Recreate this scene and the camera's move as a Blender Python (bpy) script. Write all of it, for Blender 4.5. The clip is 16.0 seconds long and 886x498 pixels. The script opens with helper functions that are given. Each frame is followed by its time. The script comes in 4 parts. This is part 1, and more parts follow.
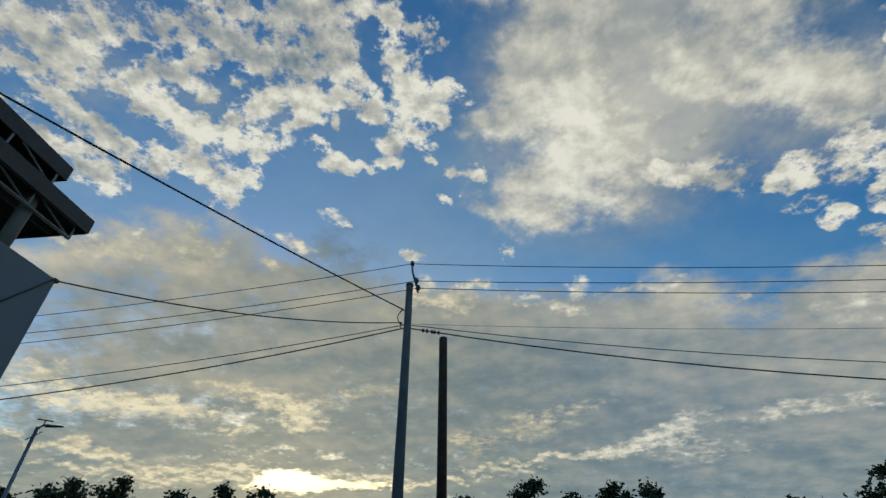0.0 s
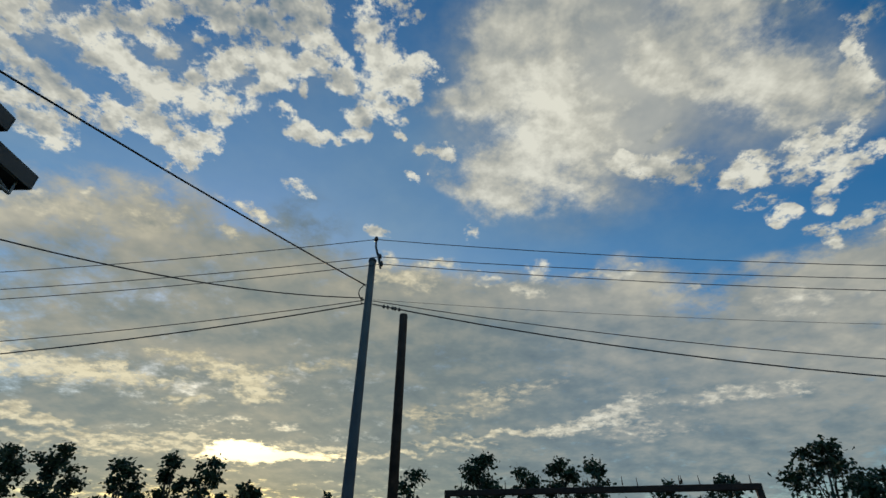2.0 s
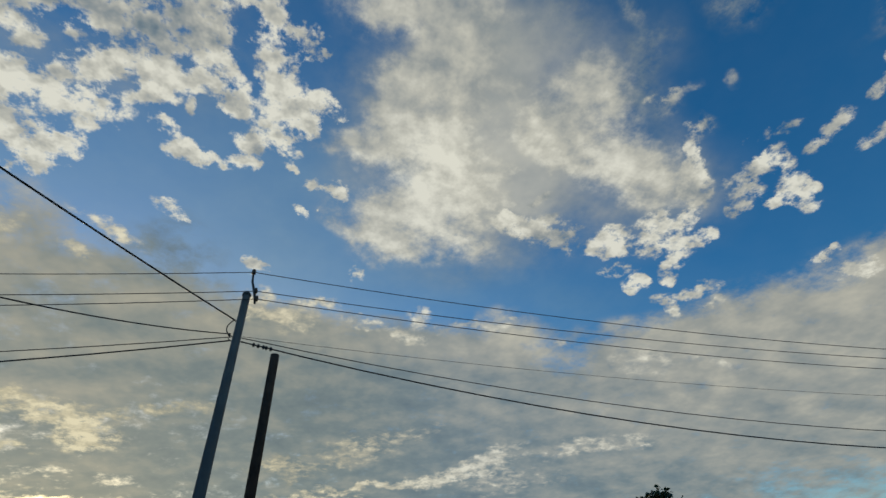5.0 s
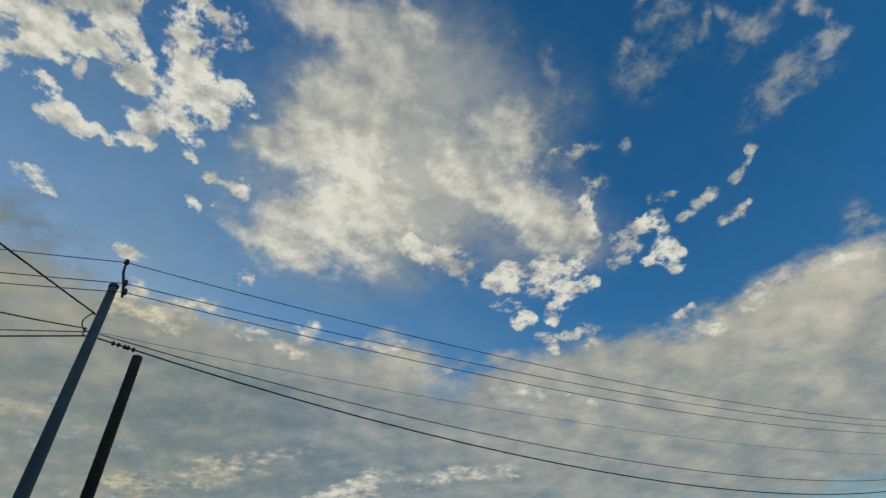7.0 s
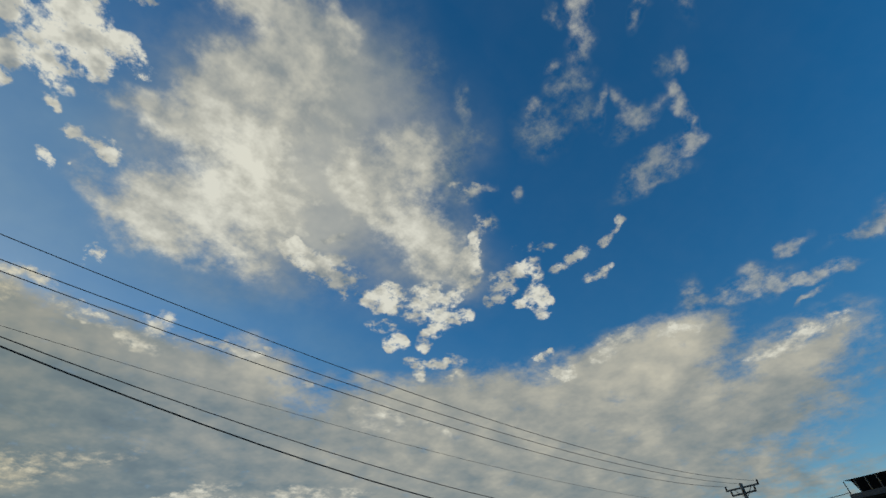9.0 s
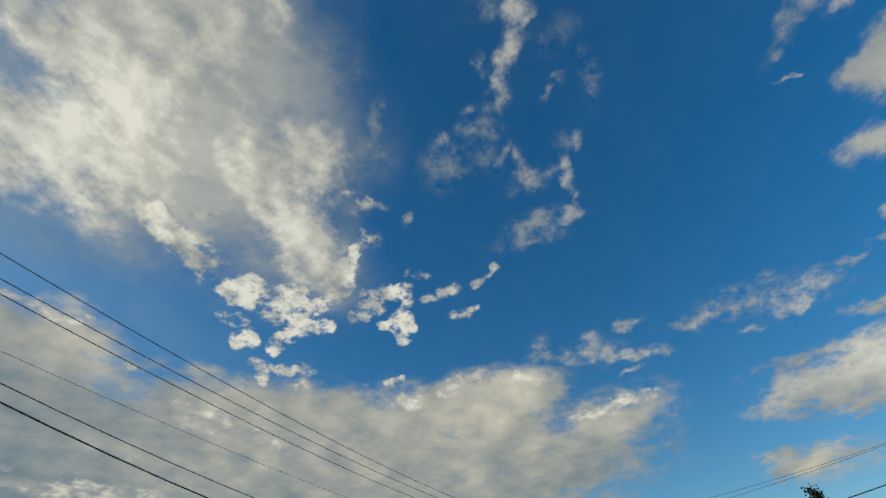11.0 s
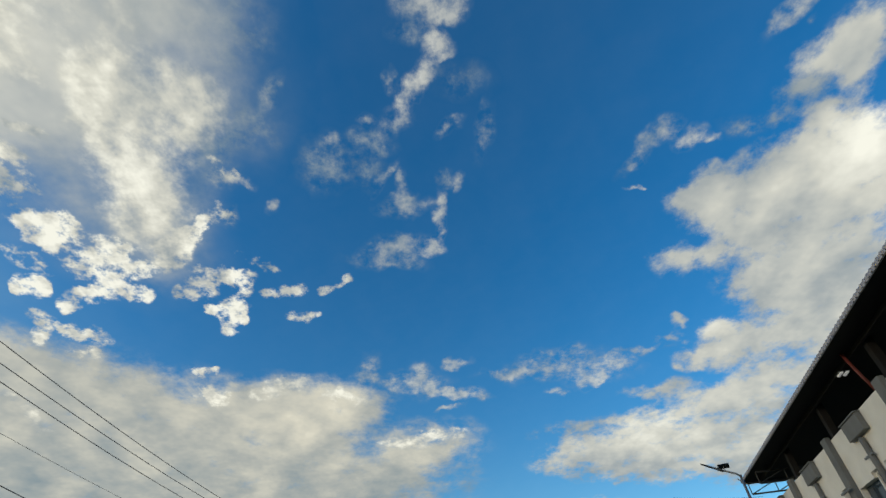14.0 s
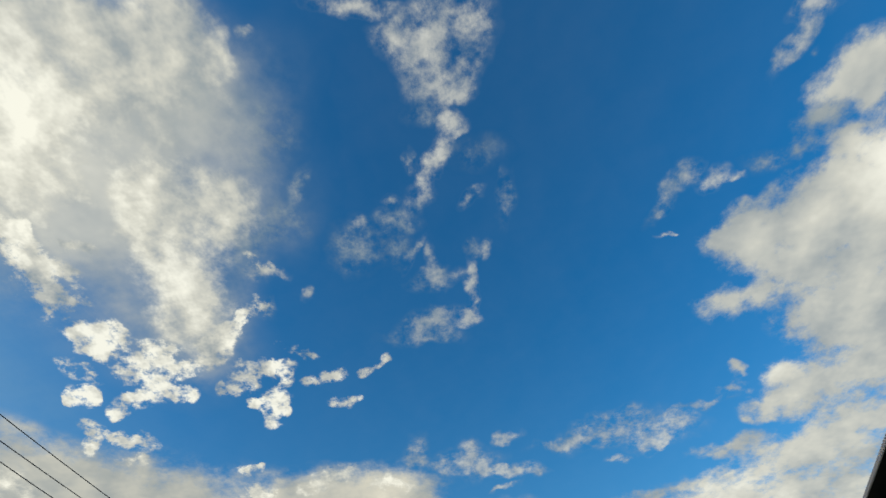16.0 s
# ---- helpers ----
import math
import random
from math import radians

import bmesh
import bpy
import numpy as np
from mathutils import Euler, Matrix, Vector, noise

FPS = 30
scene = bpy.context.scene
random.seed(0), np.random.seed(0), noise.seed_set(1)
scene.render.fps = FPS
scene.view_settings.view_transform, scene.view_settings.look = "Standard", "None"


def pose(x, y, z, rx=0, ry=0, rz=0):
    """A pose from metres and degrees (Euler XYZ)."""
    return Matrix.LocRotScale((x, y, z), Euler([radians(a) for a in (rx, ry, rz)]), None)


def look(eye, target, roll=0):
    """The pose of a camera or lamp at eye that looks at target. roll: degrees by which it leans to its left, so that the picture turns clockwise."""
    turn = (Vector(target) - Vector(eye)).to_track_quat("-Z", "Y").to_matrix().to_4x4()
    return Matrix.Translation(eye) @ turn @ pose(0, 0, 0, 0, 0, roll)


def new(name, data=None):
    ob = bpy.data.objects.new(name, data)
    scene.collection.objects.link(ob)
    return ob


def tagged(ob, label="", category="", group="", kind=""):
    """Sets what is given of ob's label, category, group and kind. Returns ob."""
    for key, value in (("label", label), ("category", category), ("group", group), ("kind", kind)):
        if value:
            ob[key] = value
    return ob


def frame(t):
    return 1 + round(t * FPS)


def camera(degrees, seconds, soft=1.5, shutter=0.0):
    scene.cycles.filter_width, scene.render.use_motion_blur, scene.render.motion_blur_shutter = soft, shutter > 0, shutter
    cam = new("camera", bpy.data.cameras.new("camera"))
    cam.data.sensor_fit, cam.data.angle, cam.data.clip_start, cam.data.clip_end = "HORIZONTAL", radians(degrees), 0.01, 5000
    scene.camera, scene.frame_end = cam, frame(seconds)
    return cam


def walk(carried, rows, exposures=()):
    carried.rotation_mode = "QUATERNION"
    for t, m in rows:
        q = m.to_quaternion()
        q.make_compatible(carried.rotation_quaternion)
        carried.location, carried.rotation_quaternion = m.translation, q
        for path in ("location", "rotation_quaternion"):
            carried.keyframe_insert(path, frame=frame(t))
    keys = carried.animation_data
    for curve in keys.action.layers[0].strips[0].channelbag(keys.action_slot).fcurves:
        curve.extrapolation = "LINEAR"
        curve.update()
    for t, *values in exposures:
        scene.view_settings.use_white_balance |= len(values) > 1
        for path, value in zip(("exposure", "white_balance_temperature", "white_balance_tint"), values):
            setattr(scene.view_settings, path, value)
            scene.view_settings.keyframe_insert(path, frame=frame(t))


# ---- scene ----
cam = camera(84.75, 16.0)
EYE = 1.6  # eye height above the ground
# seconds, then the turn of the camera: rx, ry, rz; it is turned on the spot
TURNS = [
    (0.0, 125.73, -0.58, -0.34),
    (0.5, 125.44, -0.63, -1.07),
    (1.0, 124.18, -0.76, -2.45),
    (1.5, 123.12, -0.80, -3.85),
    (2.0, 123.21, -0.68, -5.50),
    (2.5, 124.31, -0.29, -7.69),
    (3.0, 125.26, 0.22, -9.71),
    (3.5, 126.06, 0.82, -11.89),
    (4.0, 126.85, 1.54, -14.10),
    (6.5, 129.54, 4.02, -29.45),
    (7.0, 129.82, 4.21, -33.17),
    (7.5, 130.06, 4.30, -37.14),
    (8.0, 130.36, 4.35, -41.34),
    (8.5, 130.66, 5.01, -46.57),
    (9.0, 130.83, 5.00, -49.93),
    (11.5, 131.76, 3.85, -75.33),
    (12.0, 131.69, 4.25, -80.76),
    (12.5, 131.18, 5.08, -85.47),
    (13.0, 131.08, 4.01, -88.70),
    (13.5, 131.36, 3.44, -90.60),
    (14.0, 132.27, 2.98, -92.37),
    (14.5, 133.92, 2.85, -93.48),
    (15.0, 135.81, 3.22, -92.89),
    (15.5, 138.43, 3.81, -89.76),
    (16.0, 141.03, 4.56, -85.23),
]
walk(cam, [(t, pose(0, 0, EYE, rx, ry, rz)) for t, rx, ry, rz in TURNS],
     [(0, -0.22, 6350, 9), (4, -0.32, 6350, 9), (7, -0.3, 6350, 9), (9, -0.32, 6350, 9), (11.5, -0.22, 6350, 9), (12.5, 0.1, 6350, 9), (16, 0.12, 6350, 9)])

# ---- sky, sun ----
SUN_AZ, SUN_EL = -16.0, 9.5  # degrees from +y towards +x, and above the horizon


def heading(az, el):
    a, e = radians(az), radians(el)
    return Vector((math.sin(a) * math.cos(e), math.cos(a) * math.cos(e), math.sin(e)))


world = bpy.data.worlds.new("evening_sky")
scene.world = world
world.use_nodes = True
world.cycles.sampling_method, world.cycles.sample_map_resolution = "MANUAL", 512
WN, WL = world.node_tree.nodes, world.node_tree.links
WN.clear()


def wnode(kind, **sets):
    n = WN.new(kind)
    for key, value in sets.items():
        if key == "operation":
            n.operation = value
        elif key == "blend":
            n.data_type, n.blend_type = "RGBA", value
    return n


def wput(socket, value):
    if hasattr(value, "links"):
        WL.new(value, socket)
    else:
        socket.default_value = value


def wmath(op, a, b=0.0, c=0.0, clamp=False):
    n = wnode("ShaderNodeMath", operation=op)
    n.use_clamp = clamp
    for s, v in zip(n.inputs, (a, b, c)):
        wput(s, v)
    return n.outputs[0]


def wvec(op, a, b=(0, 0, 0), scale=None):
    n = wnode("ShaderNodeVectorMath", operation=op)
    wput(n.inputs[0], a)
    wput(n.inputs[1], b)
    if scale is not None:
        wput(n.inputs["Scale"], scale)
    return n.outputs["Value"] if op in ("DOT_PRODUCT", "LENGTH") else n.outputs[0]


def wmix(fac, a, b, blend="MIX"):
    n = wnode("ShaderNodeMix", blend=blend)
    wput(n.inputs[0], fac)
    wput(n.inputs[6], a if hasattr(a, "links") else (*a, 1))
    wput(n.inputs[7], b if hasattr(b, "links") else (*b, 1))
    return n.outputs[2]


def wstep(x, lo, hi, to_lo=0.0, to_hi=1.0):
    n = wnode("ShaderNodeMapRange")
    n.interpolation_type = "SMOOTHSTEP"
    for s, v in zip(n.inputs[:5], (x, lo, hi, to_lo, to_hi)):
        wput(s, v)
    return n.outputs[0]


def wnoise(vector, scale, detail=5.0, rough=0.55, lacuna=2.0, warp=0.0):
    n = wnode("ShaderNodeTexNoise")
    n.inputs["Scale"].default_value, n.inputs["Detail"].default_value = scale, detail
    n.inputs["Roughness"].default_value, n.inputs["Lacunarity"].default_value = rough, lacuna
    n.inputs["Distortion"].default_value = warp
    wput(n.inputs["Vector"], vector)
    return n


DIR = wnode("ShaderNodeTexCoord").outputs["Generated"]
HEIGHT = wnode("ShaderNodeSeparateXYZ")
WL.new(DIR, HEIGHT.inputs[0])
HEIGHT = HEIGHT.outputs[2]
# the cloud deck as a plane overhead: it crowds together towards the horizon
DECK = wvec("SCALE", DIR, scale=wmath("DIVIDE", 1.0, wmath("ADD", wmath("MAXIMUM", HEIGHT, 0.0), 0.22)))
SUNWARD = wvec("DOT_PRODUCT", DIR, tuple(heading(SUN_AZ, SUN_EL)))


PALETTE = [(0.0, (0.115, 0.17, 0.225)), (0.25, (0.205, 0.265, 0.30)), (0.5, (0.385, 0.405, 0.385)), (0.75, (0.62, 0.605, 0.515)), (1.0, (0.92, 0.89, 0.75))]


def palette(value):
    """The colour of a cloud from its lightness: blue-grey shade, grey, cream, white."""
    n = wnode("ShaderNodeValToRGB")
    e = n.color_ramp.elements
    while len(e) < len(PALETTE):
        e.new(0.5)
    for item, (at, colour) in zip(e, PALETTE):
        item.position, item.color = at, (*colour, 1)
    wput(n.inputs[0], value)
    return n.outputs[0]


# ragged edges and swells, at three sizes, shared by the kinds of cloud
WOB = [wvec("SUBTRACT", wnoise(DIR, k, 3.0).outputs["Color"], (0.5, 0.5, 0.5)) for k in (6.0, 17.0)]
EDGE = [wmath("SUBTRACT", wnoise(DECK, k, 6.0, 0.66).outputs["Fac"], 0.5) for k in (4.5, 11.0, 21.0)]
SWELL = []
for k in (4.5, 11.0):
    towards = wvec("ADD", DECK, tuple(heading(SUN_AZ, 0) * (0.3 / k)))
    SWELL.append(wmath("SUBTRACT", wnoise(DECK, k, 4.0, 0.6).outputs["Fac"], wnoise(towards, k, 4.0, 0.6).outputs["Fac"]))


class Layer:
    """One kind of cloud: soft ovals of a given lightness, their ragged edge from noise."""

    def __init__(self, size, ragged, spread=1.0):
        self.at = wvec("ADD", DIR, wvec("SCALE", WOB[size], scale=ragged))
        self.spread = 2 * spread
        self.sum = (0.0001, 0.00005, 0.0)

    def puff(self, az, el, wide, high, tilt, dense, tone):
        """wide, high: half-axes in degrees; dense: 1 is opaque in the middle; tone: 0 shade to 1 sunlit."""
        c = heading(az, el)
        east = Vector((c.y, -c.x, 0)).normalized()
        up = east.cross(c)
        a = radians(tilt)
        major = east * math.cos(a) + up * math.sin(a)
        minor = c.cross(major)
        m = wnode("ShaderNodeMapping")
        m.vector_type = "TEXTURE"
        m.inputs["Location"].default_value = c
        m.inputs["Rotation"].default_value = Matrix((major, minor, c)).transposed().to_euler()
        m.inputs["Scale"].default_value = (radians(wide) * self.spread, radians(high) * self.spread, 0.9)
        WL.new(self.at, m.inputs["Vector"])
        g = wnode("ShaderNodeTexGradient")
        g.gradient_type = "QUADRATIC_SPHERE"
        WL.new(m.outputs[0], g.inputs[0])
        self.sum = wmix(g.outputs["Fac"], self.sum, (dense ** 2, dense ** 2 * tone, 0), "ADD")

    def finish(self, edge, amount, soft, swell, relief, fill=0.0, most=1.0, cap=1.1):
        """edge, amount: which raggedness and how strong; swell, relief: the swells that the low sun lights from one side; fill: how much lighter it is where it is thick; cap: how closed it is in the middle."""
        both = wnode("ShaderNodeSeparateColor")
        WL.new(self.sum, both.inputs[0])
        whole = wmath("MINIMUM", wmath("SQRT", both.outputs[0]), cap)
        ragged = wmath("MULTIPLY", wmath("MULTIPLY", EDGE[edge], amount), wstep(whole, 0.04, 0.34))
        depth = wmath("ADD", ragged, whole)
        self.mask = wmath("MULTIPLY", wstep(depth, 0.5 - soft * 0.5, 0.5 + soft * 0.5), most)
        tone = wmath("DIVIDE", both.outputs[1], both.outputs[0])
        tone = wmath("MULTIPLY_ADD", SWELL[swell], relief, tone)
        tone = wmath("MULTIPLY_ADD", wmath("SUBTRACT", depth, 0.75), fill, tone)
        self.colour = palette(tone)


haze = Layer(0, 0.05)
haze.puff(-27.5, 38.2, 18.5, 10.5, 20, 0.55, 0.45)
haze.puff(-0.5, 42.4, 17.2, 12.5, 1, 0.55, 0.48)
haze.puff(17.3, 35.4, 18.8, 5.8, -10, 0.50, 0.42)
haze.puff(36.8, 31.0, 14.7, 4.0, -20, 0.40, 0.38)
haze.puff(-46.6, 29.3, 11.3, 8.8, -68, 0.60, 0.50)
haze.puff(-1.2, 35.4, 13.9, 11.2, -68, 0.60, 0.48)
haze.finish(0, 0.5, 1.3, 0, 0.3, 0.0, 0.55)

wisp = Layer(1, 0.06, 0.9)
wisp.puff(132.9, 47.4, 1.8, 0.8, 9, 0.85, 0.48)
wisp.puff(128.8, 46.5, 2.3, 0.7, 21, 0.65, 0.34)
wisp.puff(135.8, 45.6, 1.1, 0.7, -3, 0.95, 0.62)
wisp.puff(137.8, 44.6, 0.7, 0.3, -41, 0.80, 0.54)
wisp.puff(126.4, 43.4, 0.7, 0.2, -29, 0.90, 0.64)
wisp.puff(142.2, 43.4, 1.8, 0.7, -33, 0.50, 0.32)
wisp.puff(156.1, 49.0, 2.8, 0.6, 6, 0.90, 0.48)
wisp.puff(159.5, 49.4, 1.3, 0.7, -50, 0.95, 0.54)
wisp.puff(108.1, 27.5, 3.7, 1.1, 4, 0.80, 0.48)
wisp.puff(103.0, 27.2, 2.9, 0.4, -1, 0.85, 0.48)
wisp.puff(113.4, 25.7, 2.7, 0.9, 2, 0.90, 0.62)
wisp.puff(112.5, 24.7, 0.8, 0.3, 8, 0.95, 0.68)
wisp.puff(107.8, 24.5, 1.0, 0.3, -5, 0.90, 0.64)
wisp.puff(117.6, 26.9, 2.9, 0.3, -6, 0.65, 0.44)
wisp.puff(95.9, 28.8, 1.2, 0.4, -1, 0.85, 0.54)
wisp.puff(94.5, 25.9, 2.9, 0.5, -12, 0.90, 0.64)
wisp.puff(91.0, 27.4, 1.4, 1.3, 89, 0.75, 0.54)
wisp.puff(94.7, 24.1, 1.3, 0.2, 10, 0.70, 0.52)
wisp.puff(96.2, 64.8, 1.0, 0.9, 79, 0.95, 0.64)
wisp.puff(91.2, 66.4, 1.7, 1.1, -1, 0.65, 0.38)
wisp.puff(98.4, 67.8, 2.0, 0.9, 17, 0.90, 0.58)
wisp.puff(90.8, 60.8, 3.2, 0.8, 51, 0.95, 0.64)
wisp.puff(85.9, 61.6, 0.9, 0.5, 90, 0.75, 0.44)
wisp.puff(80.9, 57.1, 1.0, 0.5, 7, 0.85, 0.54)
wisp.puff(87.2, 56.9, 1.3, 1.1, 34, 0.70, 0.44)
wisp.puff(82.2, 54.5, 2.2, 1.3, 6, 0.70, 0.34)
wisp.puff(75.3, 53.9, 0.7, 0.4, 11, 0.75, 0.42)
wisp.puff(74.7, 51.0, 2.4, 2.3, 61, 0.62, 0.28)
wisp.puff(85.3, 50.7, 1.7, 0.5, 56, 0.80, 0.52)
wisp.puff(88.7, 50.1, 1.6, 0.6, -81, 0.62, 0.38)
wisp.puff(81.4, 51.2, 1.6, 1.6, 45, 0.55, 0.27)
wisp.puff(98.0, 56.2, 1.4, 0.8, 30, 0.85, 0.52)
wisp.puff(105.0, 55.3, 2.3, 0.8, 69, 0.72, 0.42)
wisp.puff(96.4, 50.4, 0.9, 0.8, 84, 0.70, 0.38)
wisp.puff(98.9, 49.9, 0.9, 0.5, 62, 0.80, 0.54)
wisp.puff(89.0, 47.2, 2.6, 0.8, 4, 0.70, 0.42)
wisp.puff(95.3, 46.4, 1.7, 0.6, 89, 0.85, 0.58)
wisp.puff(95.5, 44.2, 0.9, 0.5, 84, 0.90, 0.64)
wisp.puff(93.6, 42.7, 1.1, 0.7, 20, 0.95, 0.62)
wisp.puff(87.3, 42.5, 3.3, 1.1, 10, 0.90, 0.44)
wisp.puff(86.2, 40.9, 3.6, 0.8, 0, 0.60, 0.37)
wisp.puff(61.7, 56.9, 1.6, 0.7, 78, 0.60, 0.38)
wisp.puff(60.5, 52.4, 2.8, 1.8, 3, 0.55, 0.28)
wisp.puff(56.0, 49.0, 2.6, 2.2, -83, 0.58, 0.30)
wisp.puff(59.6, 47.0, 1.3, 1.1, 28, 0.65, 0.42)
wisp.puff(61.9, 46.8, 1.1, 0.4, 3, 0.85, 0.58)
wisp.puff(51.7, 60.6, 3.4, 2.9, 72, 0.50, 0.27)
wisp.puff(67.3, 45.3, 0.6, 0.5, -63, 0.75, 0.46)
wisp.puff(62.3, 42.4, 0.9, 0.9, 29, 0.60, 0.42)
wisp.puff(101.6, 61.3, 2.8, 1.5, -12, 0.42, 0.22)
wisp.puff(91.0, 73.2, 2.9, 2.1, -35, 1.00, 0.66)
wisp.puff(105.8, 75.4, 3.3, 2.2, -21, 0.95, 0.62)
wisp.puff(105.4, 70.3, 2.6, 1.6, 48, 0.90, 0.52)
wisp.puff(61.7, 76.8, 3.4, 0.7, 18, 1.00, 0.64)
wisp.puff(94.4, 69.2, 2.3, 1.4, -10, 0.95, 0.58)
wisp.puff(97.6, 65.1, 1.2, 0.9, -14, 0.95, 0.62)
wisp.puff(37.3, 68.6, 0.9, 0.5, 50, 0.80, 0.58)
wisp.puff(80.2, 75.2, 1.8, 1.0, 5, 0.80, 0.52)
wisp.puff(84.3, 28.5, 1.4, 1.0, 84, 0.60, 0.42)
wisp.puff(90.1, 27.2, 3.0, 1.0, -0, 0.90, 0.56)
wisp.puff(95.4, 25.8, 2.1, 0.4, -20, 0.90, 0.54)
wisp.finish(2, 3.2, 1.2, 1, 0.9, 0.25, 0.72, 0.85)

veil = Layer(0, 0.09, 0.85)
veil.puff(-50.9, 42.2, 10.4, 8.2, 21, 0.45, 0.45)
veil.puff(-28.3, 53.8, 9.3, 7.1, 34, 0.50, 0.42)
veil.puff(35.9, 54.3, 9.4, 8.3, 84, 1.00, 0.60)
veil.puff(43.7, 62.0, 6.9, 4.9, 84, 0.47, 0.35)
veil.puff(32.1, 47.7, 7.1, 5.8, 6, 0.95, 0.65)
veil.puff(34.2, 42.6, 7.8, 4.6, 2, 0.75, 0.47)
veil.puff(43.9, 41.0, 10.0, 5.3, -5, 0.70, 0.47)
veil.puff(52.0, 37.5, 5.9, 4.0, -10, 0.60, 0.38)
veil.puff(55.7, 47.7, 9.1, 2.9, -83, 0.47, 0.31)
veil.puff(29.4, 38.5, 9.6, 3.9, 4, 0.55, 0.42)
veil.puff(52.8, 58.4, 6.0, 4.4, 80, 0.28, 0.22)
veil.puff(13.9, 47.3, 6.3, 4.2, 21, 0.65, 0.43)
veil.puff(9.1, 55.5, 5.6, 4.9, 50, 0.55, 0.42)
veil.puff(32.3, 55.7, 8.8, 7.3, -73, 1.00, 0.56)
veil.puff(44.9, 59.2, 9.7, 5.0, -54, 0.41, 0.32)
veil.puff(30.9, 46.1, 6.8, 6.0, -72, 0.95, 0.52)
veil.puff(58.6, 52.9, 5.6, 4.7, 85, 0.32, 0.33)
veil.finish(0, 1.3, 1.2, 0, 0.6, 0.12, 0.9)

bank = Layer(1, 0.05, 0.95)
bank.puff(137.8, 37.4, 4.8, 2.5, -24, 1.00, 0.55)
bank.puff(134.8, 39.5, 2.3, 1.7, -9, 1.00, 0.59)
bank.puff(130.9, 40.4, 1.3, 0.8, -33, 0.90, 0.55)
bank.puff(133.3, 35.8, 2.9, 1.7, -45, 1.00, 0.55)
bank.puff(129.3, 34.2, 3.4, 1.2, -13, 1.00, 0.61)
bank.puff(141.7, 36.5, 4.2, 3.2, -10, 1.00, 0.55)
bank.puff(145.8, 35.5, 3.8, 3.2, 34, 1.00, 0.75)
bank.puff(148.6, 35.5, 3.4, 2.2, 60, 1.00, 0.85)
bank.puff(139.2, 30.8, 5.8, 5.3, -41, 1.00, 0.59)
bank.puff(139.1, 25.4, 4.1, 3.8, 41, 1.00, 0.55)
bank.puff(134.2, 28.5, 3.1, 2.3, -26, 0.85, 0.41)
bank.puff(152.5, 44.2, 1.8, 1.1, -7, 1.00, 0.61)
bank.puff(155.6, 43.4, 2.0, 1.2, -9, 1.00, 0.61)
bank.puff(153.6, 41.5, 1.7, 1.1, 63, 1.00, 0.63)
bank.puff(148.9, 42.8, 1.7, 1.4, -8, 0.85, 0.39)
bank.puff(145.3, 42.1, 1.5, 0.9, -30, 0.80, 0.41)
bank.puff(146.6, 39.8, 2.8, 0.7, -21, 0.90, 0.49)
bank.puff(149.5, 40.2, 2.2, 0.6, -24, 0.80, 0.45)
bank.puff(145.0, 38.8, 2.1, 0.7, -5, 0.95, 0.55)
bank.puff(127.0, 26.4, 1.4, 1.1, -14, 1.00, 0.69)
bank.puff(124.5, 24.8, 2.1, 0.9, 4, 1.00, 0.65)
bank.puff(128.1, 24.1, 2.9, 1.2, -8, 1.00, 0.57)
bank.puff(133.0, 23.8, 3.1, 0.7, -14, 1.00, 0.61)
bank.puff(130.1, 20.7, 5.0, 1.6, -5, 1.00, 0.65)
bank.puff(124.4, 20.2, 5.0, 1.3, -5, 1.00, 0.65)
bank.puff(119.0, 22.5, 3.2, 0.8, -4, 0.85, 0.55)
bank.puff(123.6, 28.4, 0.7, 0.6, 54, 0.95, 0.61)
bank.puff(121.7, 27.3, 1.7, 0.4, -19, 0.80, 0.55)
bank.puff(116.2, 18.6, 3.6, 1.9, 1, 1.00, 0.81)
bank.puff(120.1, 17.0, 5.6, 2.2, -6, 1.00, 0.69)
bank.puff(125.8, 17.6, 3.9, 1.7, 8, 1.00, 0.59)
bank.puff(110.8, 17.7, 4.6, 1.5, -1, 0.95, 0.59)
bank.puff(115.7, 15.6, 7.8, 1.0, -11, 0.90, 0.45)
bank.puff(108.7, 20.2, 3.6, 1.1, 0, 0.70, 0.39)
bank.puff(123.5, 14.9, 2.8, 1.8, -5, 0.75, 0.47)
bank.puff(107.3, 12.9, 3.3, 0.9, -7, 0.85, 0.55)
bank.puff(106.5, 12.5, 3.0, 0.8, -10, 0.80, 0.59)
bank.puff(149.2, 33.6, 3.3, 2.7, 27, 1.00, 0.85)
bank.puff(156.7, 43.3, 2.2, 1.8, 10, 0.90, 0.57)
bank.puff(137.6, 27.1, 6.4, 4.4, 45, 1.00, 0.57)
bank.puff(155.0, 47.2, 0.5, 0.3, 60, 0.40, 0.39)
bank.finish(1, 2.4, 0.75, 0, 0.8, 0.1, 0.96, 1.05)

body = Layer(1, 0.07, 0.9)
body.puff(18.2, 64.2, 5.9, 2.1, -4, 1.00, 0.68)
body.puff(30.6, 62.4, 3.6, 2.9, -17, 1.00, 0.66)
body.puff(10.5, 63.9, 2.7, 1.7, 32, 1.00, 0.64)
body.puff(12.3, 57.2, 2.9, 1.4, -14, 0.85, 0.58)
body.puff(18.6, 55.1, 4.9, 2.0, 7, 1.00, 0.70)
body.puff(27.0, 58.6, 3.7, 2.9, 17, 0.90, 0.52)
body.puff(6.4, 50.3, 3.1, 1.2, 10, 0.85, 0.58)
body.puff(13.8, 49.9, 4.7, 2.1, -2, 1.00, 0.76)
